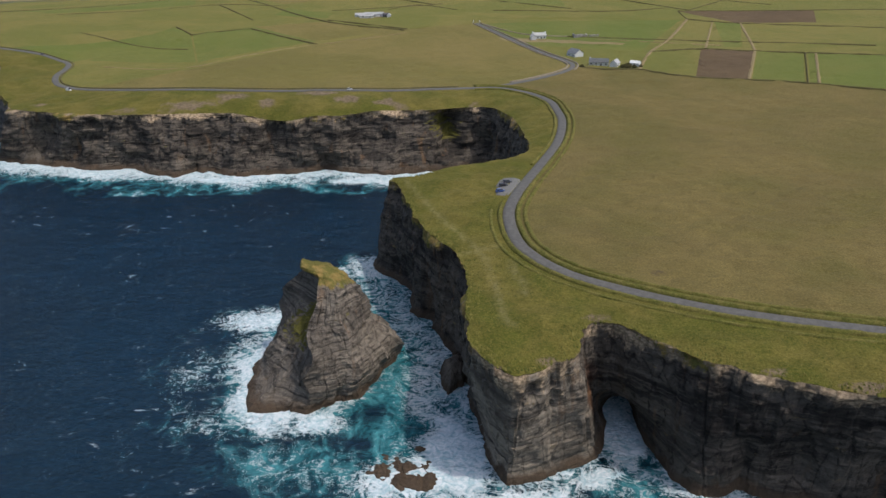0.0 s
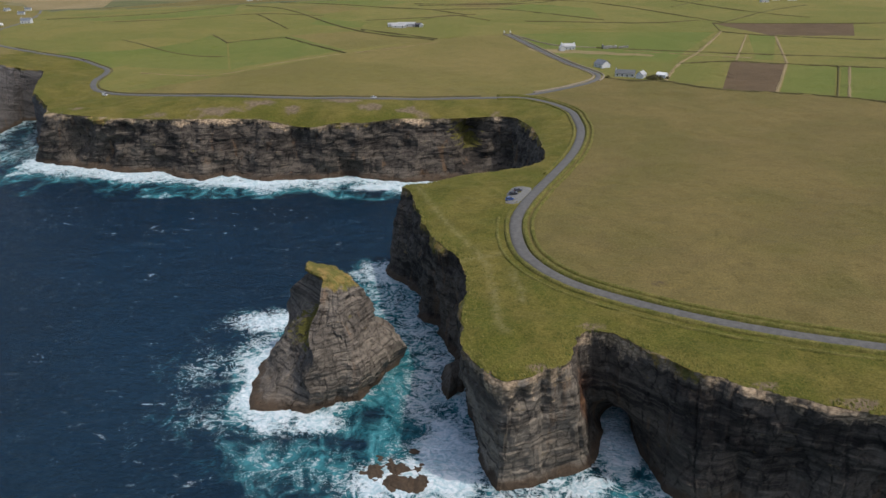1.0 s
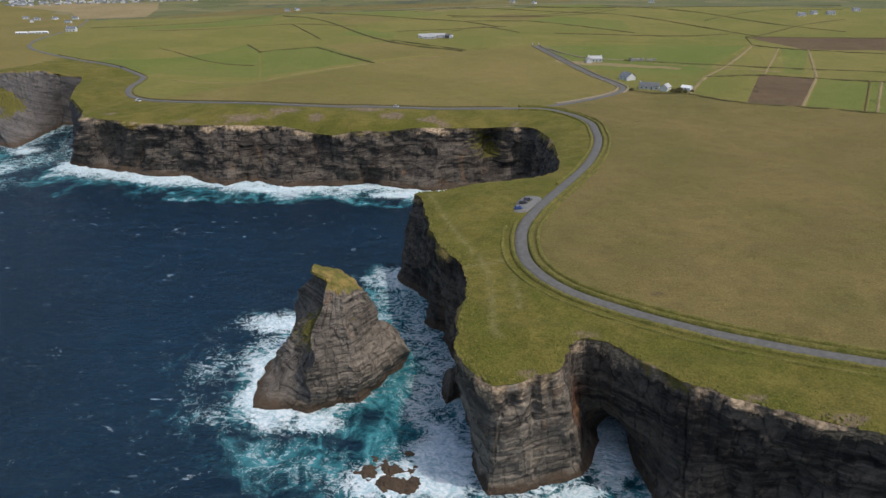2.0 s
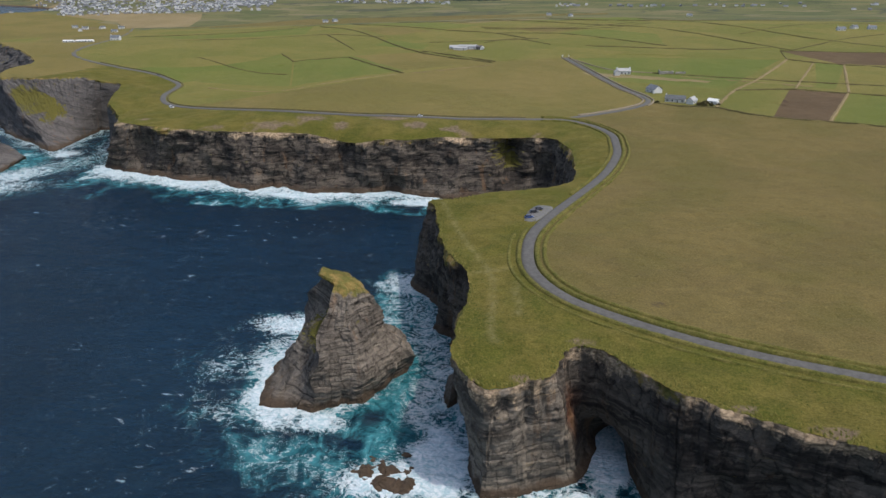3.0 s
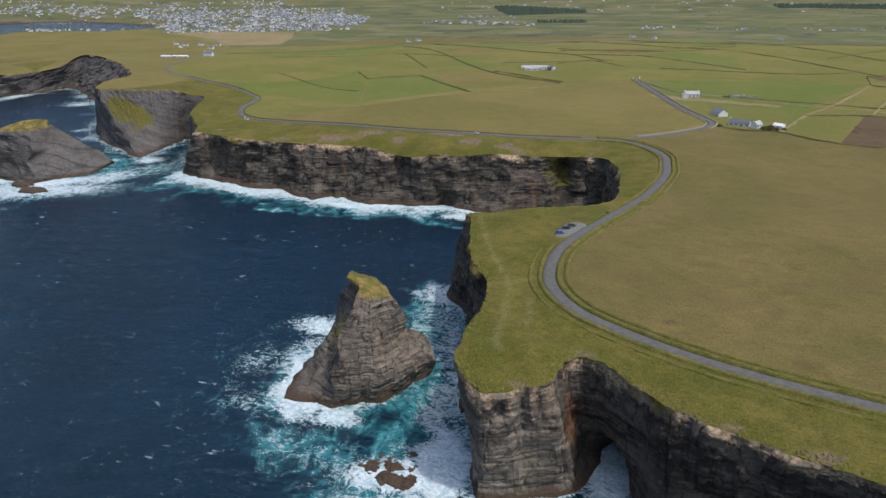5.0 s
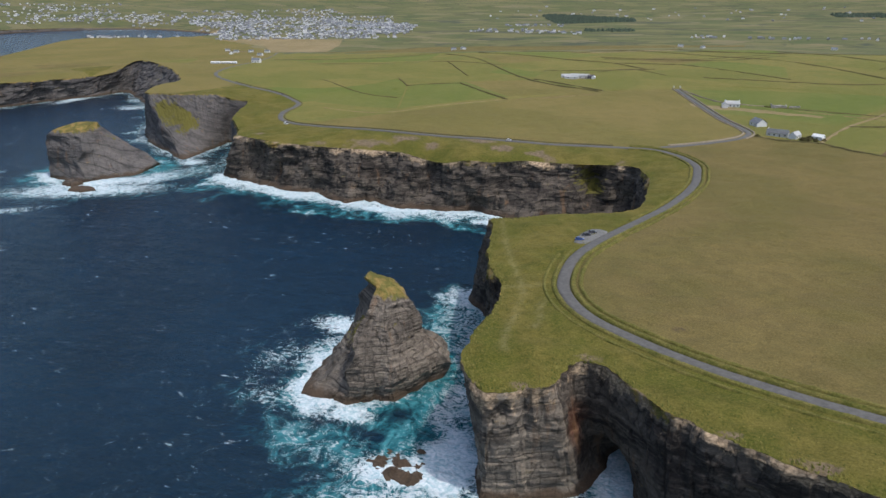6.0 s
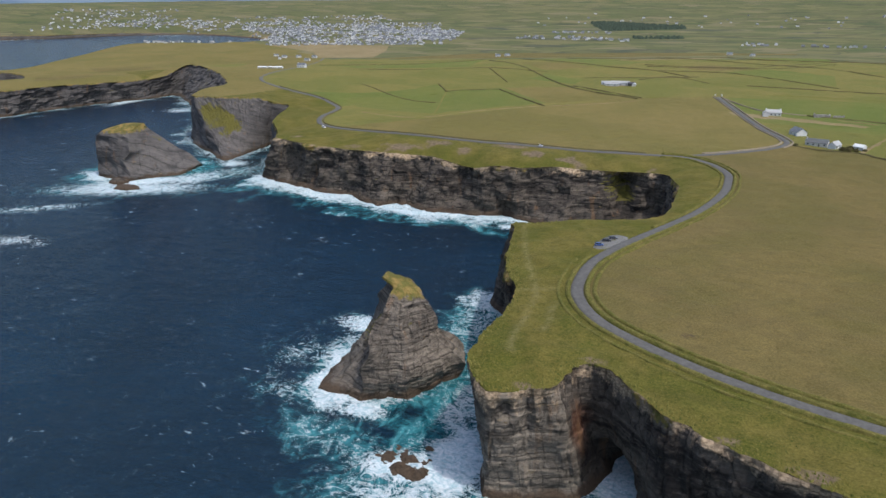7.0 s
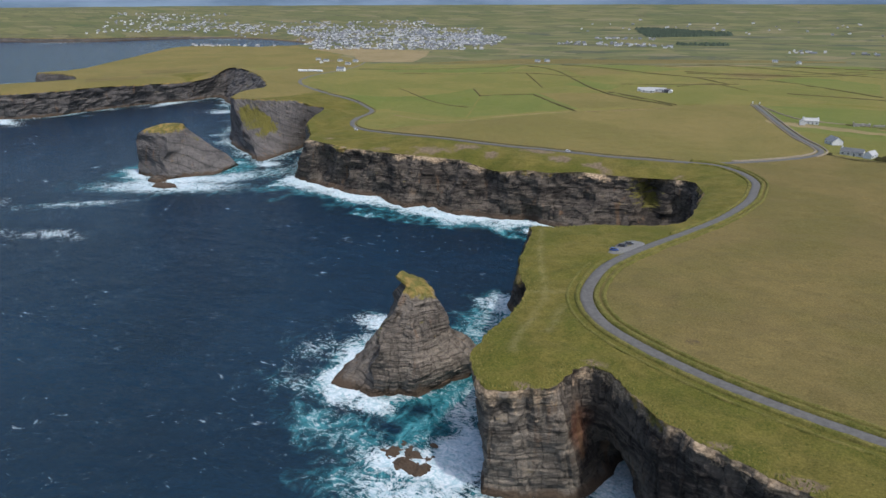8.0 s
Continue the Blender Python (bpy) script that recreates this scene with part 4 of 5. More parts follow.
# surf: centre, half lengths, turn, strength of the white, of the milky green
POOLS = [(-26, 215, 7, 4), (-29, 211, 7, 5), (-13, 205, 8, 5), (-33, 197, 8, 3), (-100, 262, 9, 12), (-92, 226, 7, 9), (64, 186, 3, 4)]
FOAM = [
    (-66, 209, 13, 8, -35, 0.80, 0.9), (-48, 208, 13, 7, 10, 0.85, 0.9),
    (-30, 305, 20, 34, 5, 0.42, 1.0), (-420, 440, 70, 24, 25, 0.68, 0.8), (-395, 490, 40, 22, 60, 0.62, 0.8), (-445, 360, 50, 10, 40, 0.42, 0.5),
    (-82, 210, 18, 12, 0, 0.36, 0.6), (-86, 280, 20, 11, 10, 0.8, 0.6), (-82, 250, 16, 26, 0, 0.50, 0.6),
    (-5, 232, 15, 55, -6, 0.58, 1.9), (-14, 285, 20, 42, 10, 0.52, 1.7), (-24, 208, 14, 8, 0, 0.05, 0.95), (-10, 181, 24, 11, 10, 0.9, 1.0),
    (1, 192, 13, 28, 15, 1.0, 1.0), (-6, 164, 30, 10, 10, 0.62, 0.95), (-50, 186, 24, 13, -10, 0.30, 0.75), (60, 202, 9, 26, 8, 1.0, 1.4),
    (48, 180, 12, 5, 20, 0.85, 0.7), (60, 172, 14, 8, -20, 0.35, 0.9), (22, 169, 20, 7, 15, 0.85, 0.8), (-97, 244, 14, 28, 0, 0.40, 0.5),
    (-60, 468, 24, 8, 8, 0.85, 0.8), (-150, 472, 36, 7, 0, 0.85, 0.7), (-250, 485, 46, 8, -10, 0.8, 0.7),
    (-320, 505, 36, 11, -35, 0.75, 0.8), (-430, 462, 50, 16, 40, 0.78, 0.7), (-380, 520, 36, 26, 50, 0.36, 0.7),
    (-520, 330, 24, 7, 20, 0.72, 0.4), (-400, 556, 16, 14, 0, 0.7, 0.6), (-28, 458, 26, 9, -10, 0.7, 0.8), (-920, 605, 60, 12, -20, 0.85, 0.4), (-1880, 1298, 60, 14, 10, 0.9, 0.2), (-1586, 1065, 45, 12, 20, 0.9, 0.2), (-1330, 915, 50, 12, 20, 0.9, 0.3), (-397, 293, 40, 7, 20, 0.6, 0.3),
    (-905, 700, 12, 60, 0, 0.8, 0.4), (-850, 850, 16, 60, 10, 0.7, 0.4), (-700, 805, 26, 16, 40, 0.6, 0.4),
]
sea_sheet()


# ---------------------------------------------------------------- roads
def ribbon(name, line, width, lift, material, label, category="road"):
    p = line[:, :2]
    d = np.gradient(p, axis=0)
    d /= np.hypot(d[:, 0], d[:, 1])[:, None]
    side = np.column_stack([-d[:, 1], d[:, 0]])
    z = relief(p)
    rows = [np.column_stack([p + side * width * u, z + lift + 0.05 * (1 - abs(u) * 2)]) for u in (-0.5, -0.2, 0.2, 0.5)]
    skirt = [np.column_stack([p + side * width * u, z + lift - 0.5]) for u in (-0.56, 0.56)]
    rows = [skirt[0]] + rows + [skirt[1]]
    n = len(p)
    verts = np.vstack(rows)
    faces = [(k * n + i, (k + 1) * n + i, (k + 1) * n + i + 1, k * n + i + 1) for k in range(5) for i in range(n - 1)]
    me = mesh(name, verts, faces, material)
    if me.polygons[len(me.polygons) // 2].normal.z < 0:
        me.flip_normals()
    tagged(new(name, me), label, category, kind="structure")


ribbon("road_coast", COAST_ROAD, 4.8, 0.05, M_ASPHALT, "narrow grey asphalt coast road")
ribbon("road_lane", LANE, 4.2, 0.04, M_ASPHALT, "grey side lane to the houses")


# ---------------------------------------------------------------- banks, walls and hedges
M_STONE = plain_material("weathered_field_stone", (0.20, 0.165, 0.115), 0.95, 0.35, 1.2)
M_HEDGE = grass_material("hedge_and_scrub", (0.075, 0.076, 0.028), (0.130, 0.105, 0.052), 0.3)


def ridge(name, line, width, height, material, label, category, rough=0.3):
    """A low bank, wall or hedge with an uneven crest that follows the ground."""
    p = line[:, :2]
    d = np.gradient(p, axis=0)
    d /= np.maximum(np.hypot(d[:, 0], d[:, 1]), 1e-9)[:, None]
    side = np.column_stack([-d[:, 1], d[:, 0]])
    z = relief(p)
    verts, shape = [], ((-0.5, -0.35), (-0.38, 0.62), (-0.12, 1.0), (0.15, 0.96), (0.38, 0.6), (0.5, -0.35))
    for i, (x, y) in enumerate(p):
        for k, (u, h) in enumerate(shape):
            a = 1 + rough * 1.3 * n3(x / 3.1, y / 3.1, k * 3.7)
            b = 1 + rough * n3(x / 2.2, y / 2.2, 40 + k * 2.3)
            verts.append((x + side[i, 0] * u * width * b, y + side[i, 1] * u * width * b, z[i] + h * height * (a if h > 0 else 1)))
    m = len(shape)
    faces = [(i * m + k, (i + 1) * m + k, (i + 1) * m + k + 1, i * m + k + 1) for i in range(len(p) - 1) for k in range(m - 1)]
    faces += [tuple(range(m)), tuple(len(verts) - 1 - k for k in range(m))]
    me = mesh(name, verts, faces, material)
    return tagged(new(name, me), label, category, kind="structure")


def beside(line, offset, y_max=1e9, x_min=-1e9, y_min=-1e9):
    p = line[:, :2]
    d = np.gradient(p, axis=0)
    d /= np.hypot(d[:, 0], d[:, 1])[:, None]
    q = p + np.column_stack([-d[:, 1], d[:, 0]]) * offset
    return q[(q[:, 1] < y_max) & (q[:, 0] > x_min) & (q[:, 1] > y_min)]


near_road = COAST_ROAD[(COAST_ROAD[:, 1] < 545) & (COAST_ROAD[:, 0] > 20) & (COAST_ROAD[:, 0] < 430)]
south = near_road[near_road[:, 1] < 300]
FINE = 1.5
ridge("bank_landward", spline(beside(near_road, -3.9), FINE), 2.5, 0.95, M_WALLGRASS, "low grassy bank along the road", "bank")
ridge("bank_field", spline(beside(near_road, -7.0), FINE), 2.1, 0.8, M_WALLGRASS, "low grassy field bank beside the road", "bank")
ridge("bank_seaward", spline(beside(south, 3.8), FINE), 2.3, 0.9, M_WALLGRASS, "low grassy bank along the road", "bank")
ridge("bank_outer", spline(beside(south, 7.8)[3:-2], FINE), 1.6, 0.5, M_WALLGRASS, "low old sod bank above the cliff", "bank")
north = near_road[near_road[:, 1] > 350]
ridge("bank_north", spline(beside(north, 4.2), FINE), 2.2, 0.8, M_WALLGRASS, "low grassy bank along the road", "bank")
west_road = COAST_ROAD[(COAST_ROAD[:, 0] < 10) & (COAST_ROAD[:, 0] > -500)]
ridge("bank_west", spline(beside(west_road, -4.2), 3.0), 1.4, 0.6, M_HEDGE, "dark scrubby bank beside the far road", "bank")
ridge("bank_lane_west", spline(beside(LANE, 4.2)[8:], 3.0), 1.6, 0.8, M_STONE, "brown stone bank along the lane", "bank")
ridge("bank_lane_east", spline(beside(LANE, -4.2)[30:], 3.0), 1.6, 0.8, M_STONE, "brown stone bank along the lane", "bank")

FIELD_WALLS = [
    ([(-677, 1143), (-573, 1142), (-501, 1201), (-477, 1483)], 2.4, 1.2, 0),
    ([(-529, 995), (-415, 1029), (-328, 1100), (-220, 1067)], 2.4, 1.2, 0),
    ([(-398, 1487), (-261, 1288), (-156, 1182)], 2.4, 1.2, 0),
    ([(-151, 1010), (-63, 1037), (-3, 1066)], 2.4, 1.2, 0),
    ([(-73, 1137), (14, 1145), (61, 1113), (166, 995)], 2.4, 1.2, 0),
    ([(-184, 1388), (-110, 1574), (-5, 1701)], 2.4, 1.2, 0),
    ([(-156, 1182), (-73, 1137), (-15, 1061)], 2.4, 1.2, 0),
    ([(-107, 1246), (6, 1230), (99, 1256), (185, 1385)], 2.4, 1.2, 0),
    ([(-5, 1701), (55, 1579), (189, 1466)], 2.4, 1.2, 0),
    ([(-332, 1534), (-232, 1564), (-83, 1716)], 2.4, 1.2, 0),
    ([(-149, 1674), (51, 1378), (174, 1250), (314, 978)], 2.4, 1.2, 0),
    ([(-97, 1211), (26, 1238), (163, 1417)], 2.4, 1.2, 0),
    ([(62, 979), (208, 968), (296, 1002)], 2.4, 1.2, 0),
    ([(182, 1663), (311, 1262), (375, 1109), (437, 1017)], 2.4, 1.2, 0),
    ([(-75, 1011), (-36, 1058), (16, 991)], 2.4, 1.2, 0),
    ([(289, 1154), (447, 1360), (584, 1418)], 2.4, 1.2, 0),
    ([(21, 1546), (284, 1502), (655, 1611)], 2.4, 1.2, 0),
    ([(314, 978), (413, 1100), (494, 1173)], 2.4, 1.2, 0),
    ([(157, 594), (192, 559), (228, 547), (263, 531), (308, 505), (380, 470), (520, 410)], 2.4, 1.3, 0), ([(112, 612), (125, 600), (157, 594)], 2.4, 1.4, 0),
    ([(157, 594), (186, 671), (222, 740), (286, 890)], 5.5, 1.0, 2), ([(186, 672), (235, 681), (278, 664), (316, 653), (440, 620)], 2.2, 1.3, 0), ([(278, 664), (228, 547)], 4.5, 0.9, 2),
    ([(318, 653), (265, 531)], 2.0, 1.3, 0), ([(326, 650), (272, 528)], 4.0, 0.8, 2), ([(240, 683), (307, 864)], 3.6, 0.9, 2), ([(280, 668), (335, 852)], 4.5, 0.9, 2),
    ([(286, 890), (335, 852), (470, 800), (640, 740)], 2.4, 1.2, 0), ([(299, 970), (286, 890)], 2.2, 1.2, 0), ([(299, 970), (465, 954), (700, 930)], 2.4, 1.2, 0),
    ([(40, 862), (70, 800), (92, 775), (125, 765)], 2.2, 1.4, 1), ([(125, 765), (200, 742), (280, 720), (400, 690)], 3.0, 1.1, 0), ([(150, 748), (260, 700)], 5.0, 0.7, 2),
    ([(-314, 874), (-277, 815)], 2.6, 1.5, 0), ([(-277, 815), (-249, 838), (-221, 854)], 1.6, 0.9, 0), ([(-221, 854), (-180, 800), (-127, 733)], 2.8, 1.5, 0),
    ([(-328, 1101), (-238, 932)], 2.6, 1.4, 0), ([(-440, 1401), (-290, 1150), (-146, 909), (-45, 820)], 3.2, 1.5, 0), ([(-143, 918), (-42, 828)], 2.4, 1.4, 0),
    ([(-127, 733), (-80, 770), (-37, 809)], 2.4, 0.5, 2), ([(-310, 665), (-229, 642), (-185, 685), (-127, 733)], 2.4, 0.6, 2), ([(-405, 830), (-310, 760), (-250, 740)], 2.0, 0.8, 0),
]
for k, (points, width, height, kind) in enumerate(FIELD_WALLS):
    ridge("field_wall", spline(points, 4.0), 0.65 * width, 0.7 * height, (M_HEDGE, M_STONE, M_STRAW)[kind], ("dark overgrown field boundary wall", "brown dry-stone field wall", "pale dry-grass track bank between fields")[kind], "field wall", 0.5)


# ---------------------------------------------------------------- grass tussocks
def tussocks():
    s = Shader("tussock_grass", 0.95, 0.1)
    colour = s.mix(s.island(), (0.060, 0.068, 0.014), (0.160, 0.138, 0.038))
    material = s.done(colour)
    rng = np.random.default_rng(11)
    p = np.column_stack([rng.uniform(-40, 175, 150000), rng.uniform(135, 350, 150000)])
    d = distance(p, COAST[::3])[0]
    dr = distance(p, COAST_ROAD[::2])[0]
    clump = np.array([n3(x / 8, y / 8, 77) for x, y in p])
    keep = inside(p, SEAWARD) & (dr > 3.4) & (d > 0.3) & (rng.uniform(0, 1, len(p)) < 0.03 + 0.7 * np.exp(-d / 3) + 0.6 * np.maximum(clump - 0.15, 0))
    p = p[keep][:30000]
    d = d[keep][:30000]
    z = relief(p) - 0.25
    z += np.array([0.7 * n3(x / 17, y / 17, 21) + 0.9 * n3(x / 9, y / 9, 0) + 0.5 * n3(x / 3.1, y / 3.1, 5) for x, y in p]) * smooth01(dr[keep][:30000], 4, 12)
    n = len(p)
    r = rng.uniform(0.2, 0.5, n) * (1 + 0.4 * np.exp(-d / 3))
    h = rng.uniform(0.2, 0.55, n) * (1 + 0.9 * np.exp(-d / 3))
    a = rng.uniform(0, 6.28, n)
    lean = rng.uniform(-0.3, 0.3, (n, 2)) + (-0.25, 0.1)
    verts = np.zeros((n, 5, 3))
    for k in range(4):
        rr = r * rng.uniform(0.6, 1.3, n)
        verts[:, k] = np.column_stack([p[:, 0] + rr * np.cos(a + k * 1.571), p[:, 1] + rr * np.sin(a + k * 1.571), z])
    verts[:, 4] = np.column_stack([p + lean, z + 0.2 + h])
    faces = [(5 * i + k, 5 * i + (k + 1) % 4, 5 * i + 4) for i in range(n) for k in range(4)]
    tagged(new("grass_tussocks", mesh("grass_tussocks", verts.reshape(-1, 3), faces, material)), "coarse green and straw-coloured clifftop grass tussocks", "grass", kind="stuff")


tussocks()


# ---------------------------------------------------------------- buildings
M_WHITE = plain_material("white_render", (0.62, 0.62, 0.60), 0.85, 0.08, 0.6)
M_SLATE = plain_material("slate_roof", (0.125, 0.135, 0.150), 0.7, 0.3, 0.9)
M_PALE_ROOF = plain_material("pale_sheet_roof", (0.33, 0.328, 0.315), 0.6, 0.15, 0.6)
M_BLUE_ROOF = plain_material("dark_grey_roof", (0.10, 0.105, 0.108), 0.85, 0.2, 0.6)
M_DARK = plain_material("dark_window_glass", (0.02, 0.022, 0.026), 0.15, 0.2, 2.0)
M_TRIM = plain_material("grey_window_frame", (0.45, 0.45, 0.44), 0.6, 0.1, 2.0)
M_RUIN = plain_material("old_grey_stone", (0.27, 0.245, 0.22), 0.95, 0.4, 0.9)
M_BARN = plain_material("dark_barn_cladding", (0.07, 0.065, 0.07), 0.8, 0.3, 0.8)


def box(x0, x1, y0, y1, z0, z1, bevel=0.0):
    b = bmesh.new()
    bmesh.ops.create_cube(b, size=1)
    for v in b.verts:
        v.co = ((x0, x1)[v.co.x > 0], (y0, y1)[v.co.y > 0], (z0, z1)[v.co.z > 0])
    if bevel:
        bmesh.ops.bevel(b, geom=b.edges[:], offset=bevel, segments=1, affect="EDGES")
    return b


def piece(name, b, material, parent, label=""):
    me = bpy.data.meshes.new(name)
    b.to_mesh(me)
    b.free()
    me.materials.append(material)
    return part(name, me, parent, label)


def gabled(length, width, eaves, top):
    b = bmesh.new()
    l, w = length / 2, width / 2
    low = [b.verts.new(p) for p in ((-l, -w, -0.6), (l, -w, -0.6), (l, w, -0.6), (-l, w, -0.6))]
    mid = [b.verts.new(p) for p in ((-l, -w, eaves), (l, -w, eaves), (l, w, eaves), (-l, w, eaves))]
    apex = [b.verts.new((-l, 0, top)), b.verts.new((l, 0, top))]
    b.faces.new(low[::-1])
    b.faces.new((low[0], low[1], mid[1], mid[0]))
    b.faces.new((low[2], low[3], mid[3], mid[2]))
    b.faces.new((low[1], low[2], mid[2], apex[1], mid[1]))
    b.faces.new((low[3], low[0], mid[0], apex[0], mid[3]))
    b.faces.new((mid[0], mid[1], apex[1], apex[0]))
    b.faces.new((mid[2], mid[3], apex[0], apex[1]))
    return b


def slope(length, width, eaves, top, side):
    """One roof slope as a thin slab with an overhang."""
    b = bmesh.new()
    l, w = length / 2 + 0.3, width / 2
    drop = (top - eaves) / w * 0.35
    rows = []
    for dz in (0.04, 0.24):
        rows.append([b.verts.new(p) for p in ((-l, side * (w + 0.35), eaves - drop + dz), (l, side * (w + 0.35), eaves - drop + dz), (l, 0, top + dz), (-l, 0, top + dz))])
    a, c = rows
    b.faces.new(a[::-1])
    b.faces.new(c)
    for i in range(4):
        b.faces.new((a[i], a[(i + 1) % 4], c[(i + 1) % 4], c[i]))
    bmesh.ops.recalc_face_normals(b, faces=b.faces[:])
    return b


def house(name, x, y, turn, length, width, eaves, rise, roof, label, category="house", walls=None, chimneys=1, openings=3):
    home = tagged(new(name), label, category)
    walls = walls or M_WHITE
    top = eaves + rise
    piece("wall", gabled(length, width, eaves, top), walls, home)
    for side in (-1, 1):
        piece("roof_slope", slope(length, width, eaves, top, side), roof, home)
    for k in range(chimneys):
        cx = (-length / 2 + 0.5) if k == 0 else length / 2 - 0.5
        stack_top = piece("chimney", box(cx - 0.45, cx + 0.45, -0.45, 0.45, top - 0.8, top + 1.0, 0.05), walls, home)
        piece("chimney_pot", box(cx - 0.18, cx + 0.18, -0.18, 0.18, top + 1.0, top + 1.4, 0.04), M_SLATE, stack_top)
    for side in (-1, 1):
        for k in range(openings):
            cx = -length / 2 + length * (k + 0.5) / openings
            y0 = side * width / 2
            if k == openings // 2 and side < 0:
                piece("door", box(cx - 0.5, cx + 0.5, y0 - 0.06, y0 + 0.06, 0.0, 2.1), M_BARN, home)
            else:
                w = piece("window", box(cx - 0.8, cx + 0.8, y0 - 0.05, y0 + 0.05, 0.9, 2.2), M_TRIM, home)
                for u in (-0.38, 0.38):
                    piece("pane", box(cx + u - 0.33, cx + u + 0.33, y0 - 0.07, y0 + 0.07, 1.0, 2.1), M_DARK, w)
    home.matrix_world = pose(x, y, relief((x, y))[0] - 0.1, 0, 0, turn)
    return home


house("cottage", 95, 757, 8, 14, 6.5, 3.4, 2.4, M_PALE_ROOF, "white bungalow with pale roof and end chimneys", chimneys=2, openings=4)
house("cottage_wing", 88.5, 750, -82, 6, 5, 3.2, 2.2, M_PALE_ROOF, "white front wing of the bungalow", chimneys=0, openings=2)
house("barn", 116, 660, -62, 12, 9, 3.2, 3.2, M_SLATE, "white barn with dark slate roof", "barn", chimneys=0, openings=2)
house("farmhouse", 129, 618, -14, 16, 7, 3.0, 2.4, M_BLUE_ROOF, "long low white farmhouse with grey slate roof", walls=plain_material("grey_render", (0.52, 0.52, 0.50), 0.85, 0.15, 0.6), chimneys=1, openings=4)
house("farmhouse_wing", 141, 611, 60, 9, 6, 3.0, 2.6, M_PALE_ROOF, "white gabled wing of the farmhouse", chimneys=0, openings=2)
house("shed", 158, 611, -35, 8, 5, 2.6, 1.6, M_WHITE, "small white shed among dark bushes", "shed", chimneys=0, openings=1)
for dx, dy, turn, l, w, e, roof, wall in ((-28, 3, 4, 18, 10, 4, M_PALE_ROOF, M_WHITE), (-10, 8, 4, 20, 9, 4, M_PALE_ROOF, M_RUIN), (6, 3, 4, 22, 11, 4.5, M_PALE_ROOF, M_WHITE), (22, -3, 4, 12, 9, 4, M_BARN, M_BARN), (-14, -8, 4, 26, 7, 3, M_PALE_ROOF, M_WHITE), (28, -6, 94, 10, 6, 3, M_WHITE, M_WHITE)):
    house("farm_shed", -88 + 0.66 * dx, 942 + 0.9 * dy, turn, 0.66 * l, 0.8 * w, 0.8 * e, 1.5, roof, "pale sheet-roofed farm shed in a tight yard", "farm shed", walls=wall, chimneys=0, openings=2)
for dx, dy, turn, l in ((-18, 4, 6, 9), (-9, 2, 6, 9), (0, 4, 6, 9), (9, 3, 6, 9), (18, 2, 6, 9)):
    house("white_chalet", -690 + dx * 1.2, 1010 + dy, turn, l - 1, 4.5, 2.3, 1.2, M_WHITE, "low white seaside chalet in a row", "chalet", chimneys=0, openings=2)
house("roadside_house", -652, 1050, 10, 14, 9, 4.5, 3, M_SLATE, "grey-roofed house beside the coast road", chimneys=1)
for x, y, turn in ((-1000, 1480, 20), (-968, 1494, 70), (-925, 1497, 15), (-1040, 1502, 40), (-880, 1400, 10), (-985, 1440, 120), (-505, 1632, 15), (-490, 1655, 60), (448, 1222, 10), (480, 1262, 40), (506, 1262, 5), (585, 1364, 20), (318, 1850, 5), (41, 1826, 60), (-12, 1892, 20), (1045, 1900, 10), (900, 1800, 70)):
    house("rural_house", x, y, turn, 12, 7, 3.4, 2.4, M_SLATE, "white rural house with dark slate roof", chimneys=1, openings=3)


def ruin():
    """Roofless stone walls and a rubble heap by the track."""
    thing = tagged(new("ruin"), "grey roofless stone ruins beside a track", "ruin")
    for x0, x1, y0, y1, h in ((-12, 2, -3, -2.2, 2.4), (-12, -11.2, -3, 4, 3.2), (-12, 0, 3.4, 4.2, 1.8), (1.2, 2, -3, 4, 2.8), (4, 14, -2, -1.2, 1.6), (13, 14, -2, 3, 2.2), (5, 13, 2.4, 3.2, 1.4)):
        b = box(x0, x1, y0, y1, -0.5, h)
        bmesh.ops.subdivide_edges(b, edges=b.edges[:], cuts=3, use_grid_fill=True)
        for v in b.verts:
            v.co += Vector((0.15 * n3(v.co.x, v.co.y, v.co.z), 0.15 * n3(v.co.x, v.co.z, v.co.y), (0.7 * n3(v.co.x / 2, v.co.y / 2, 9) if v.co.z > 0.8 * h else 0)))
        piece("wall", b, M_RUIN, thing)
    thing.matrix_world = pose(143, 764, relief((143, 764))[0], 0, 0, 4)


ruin()


def pillar(x, y):
    thing = tagged(new("gate_pillar"), "white square gate pillar with cap", "gate pillar", "gate pillars")
    piece("shaft", box(-0.5, 0.5, -0.5, 0.5, -0.3, 2.0, 0.04), M_WHITE, thing)
    piece("cap", box(-0.62, 0.62, -0.62, 0.62, 2.0, 2.25, 0.06), M_WHITE, thing)
    thing.matrix_world = pose(x, y, relief((x, y))[0])


pillar(33, 873)
pillar(40, 874)


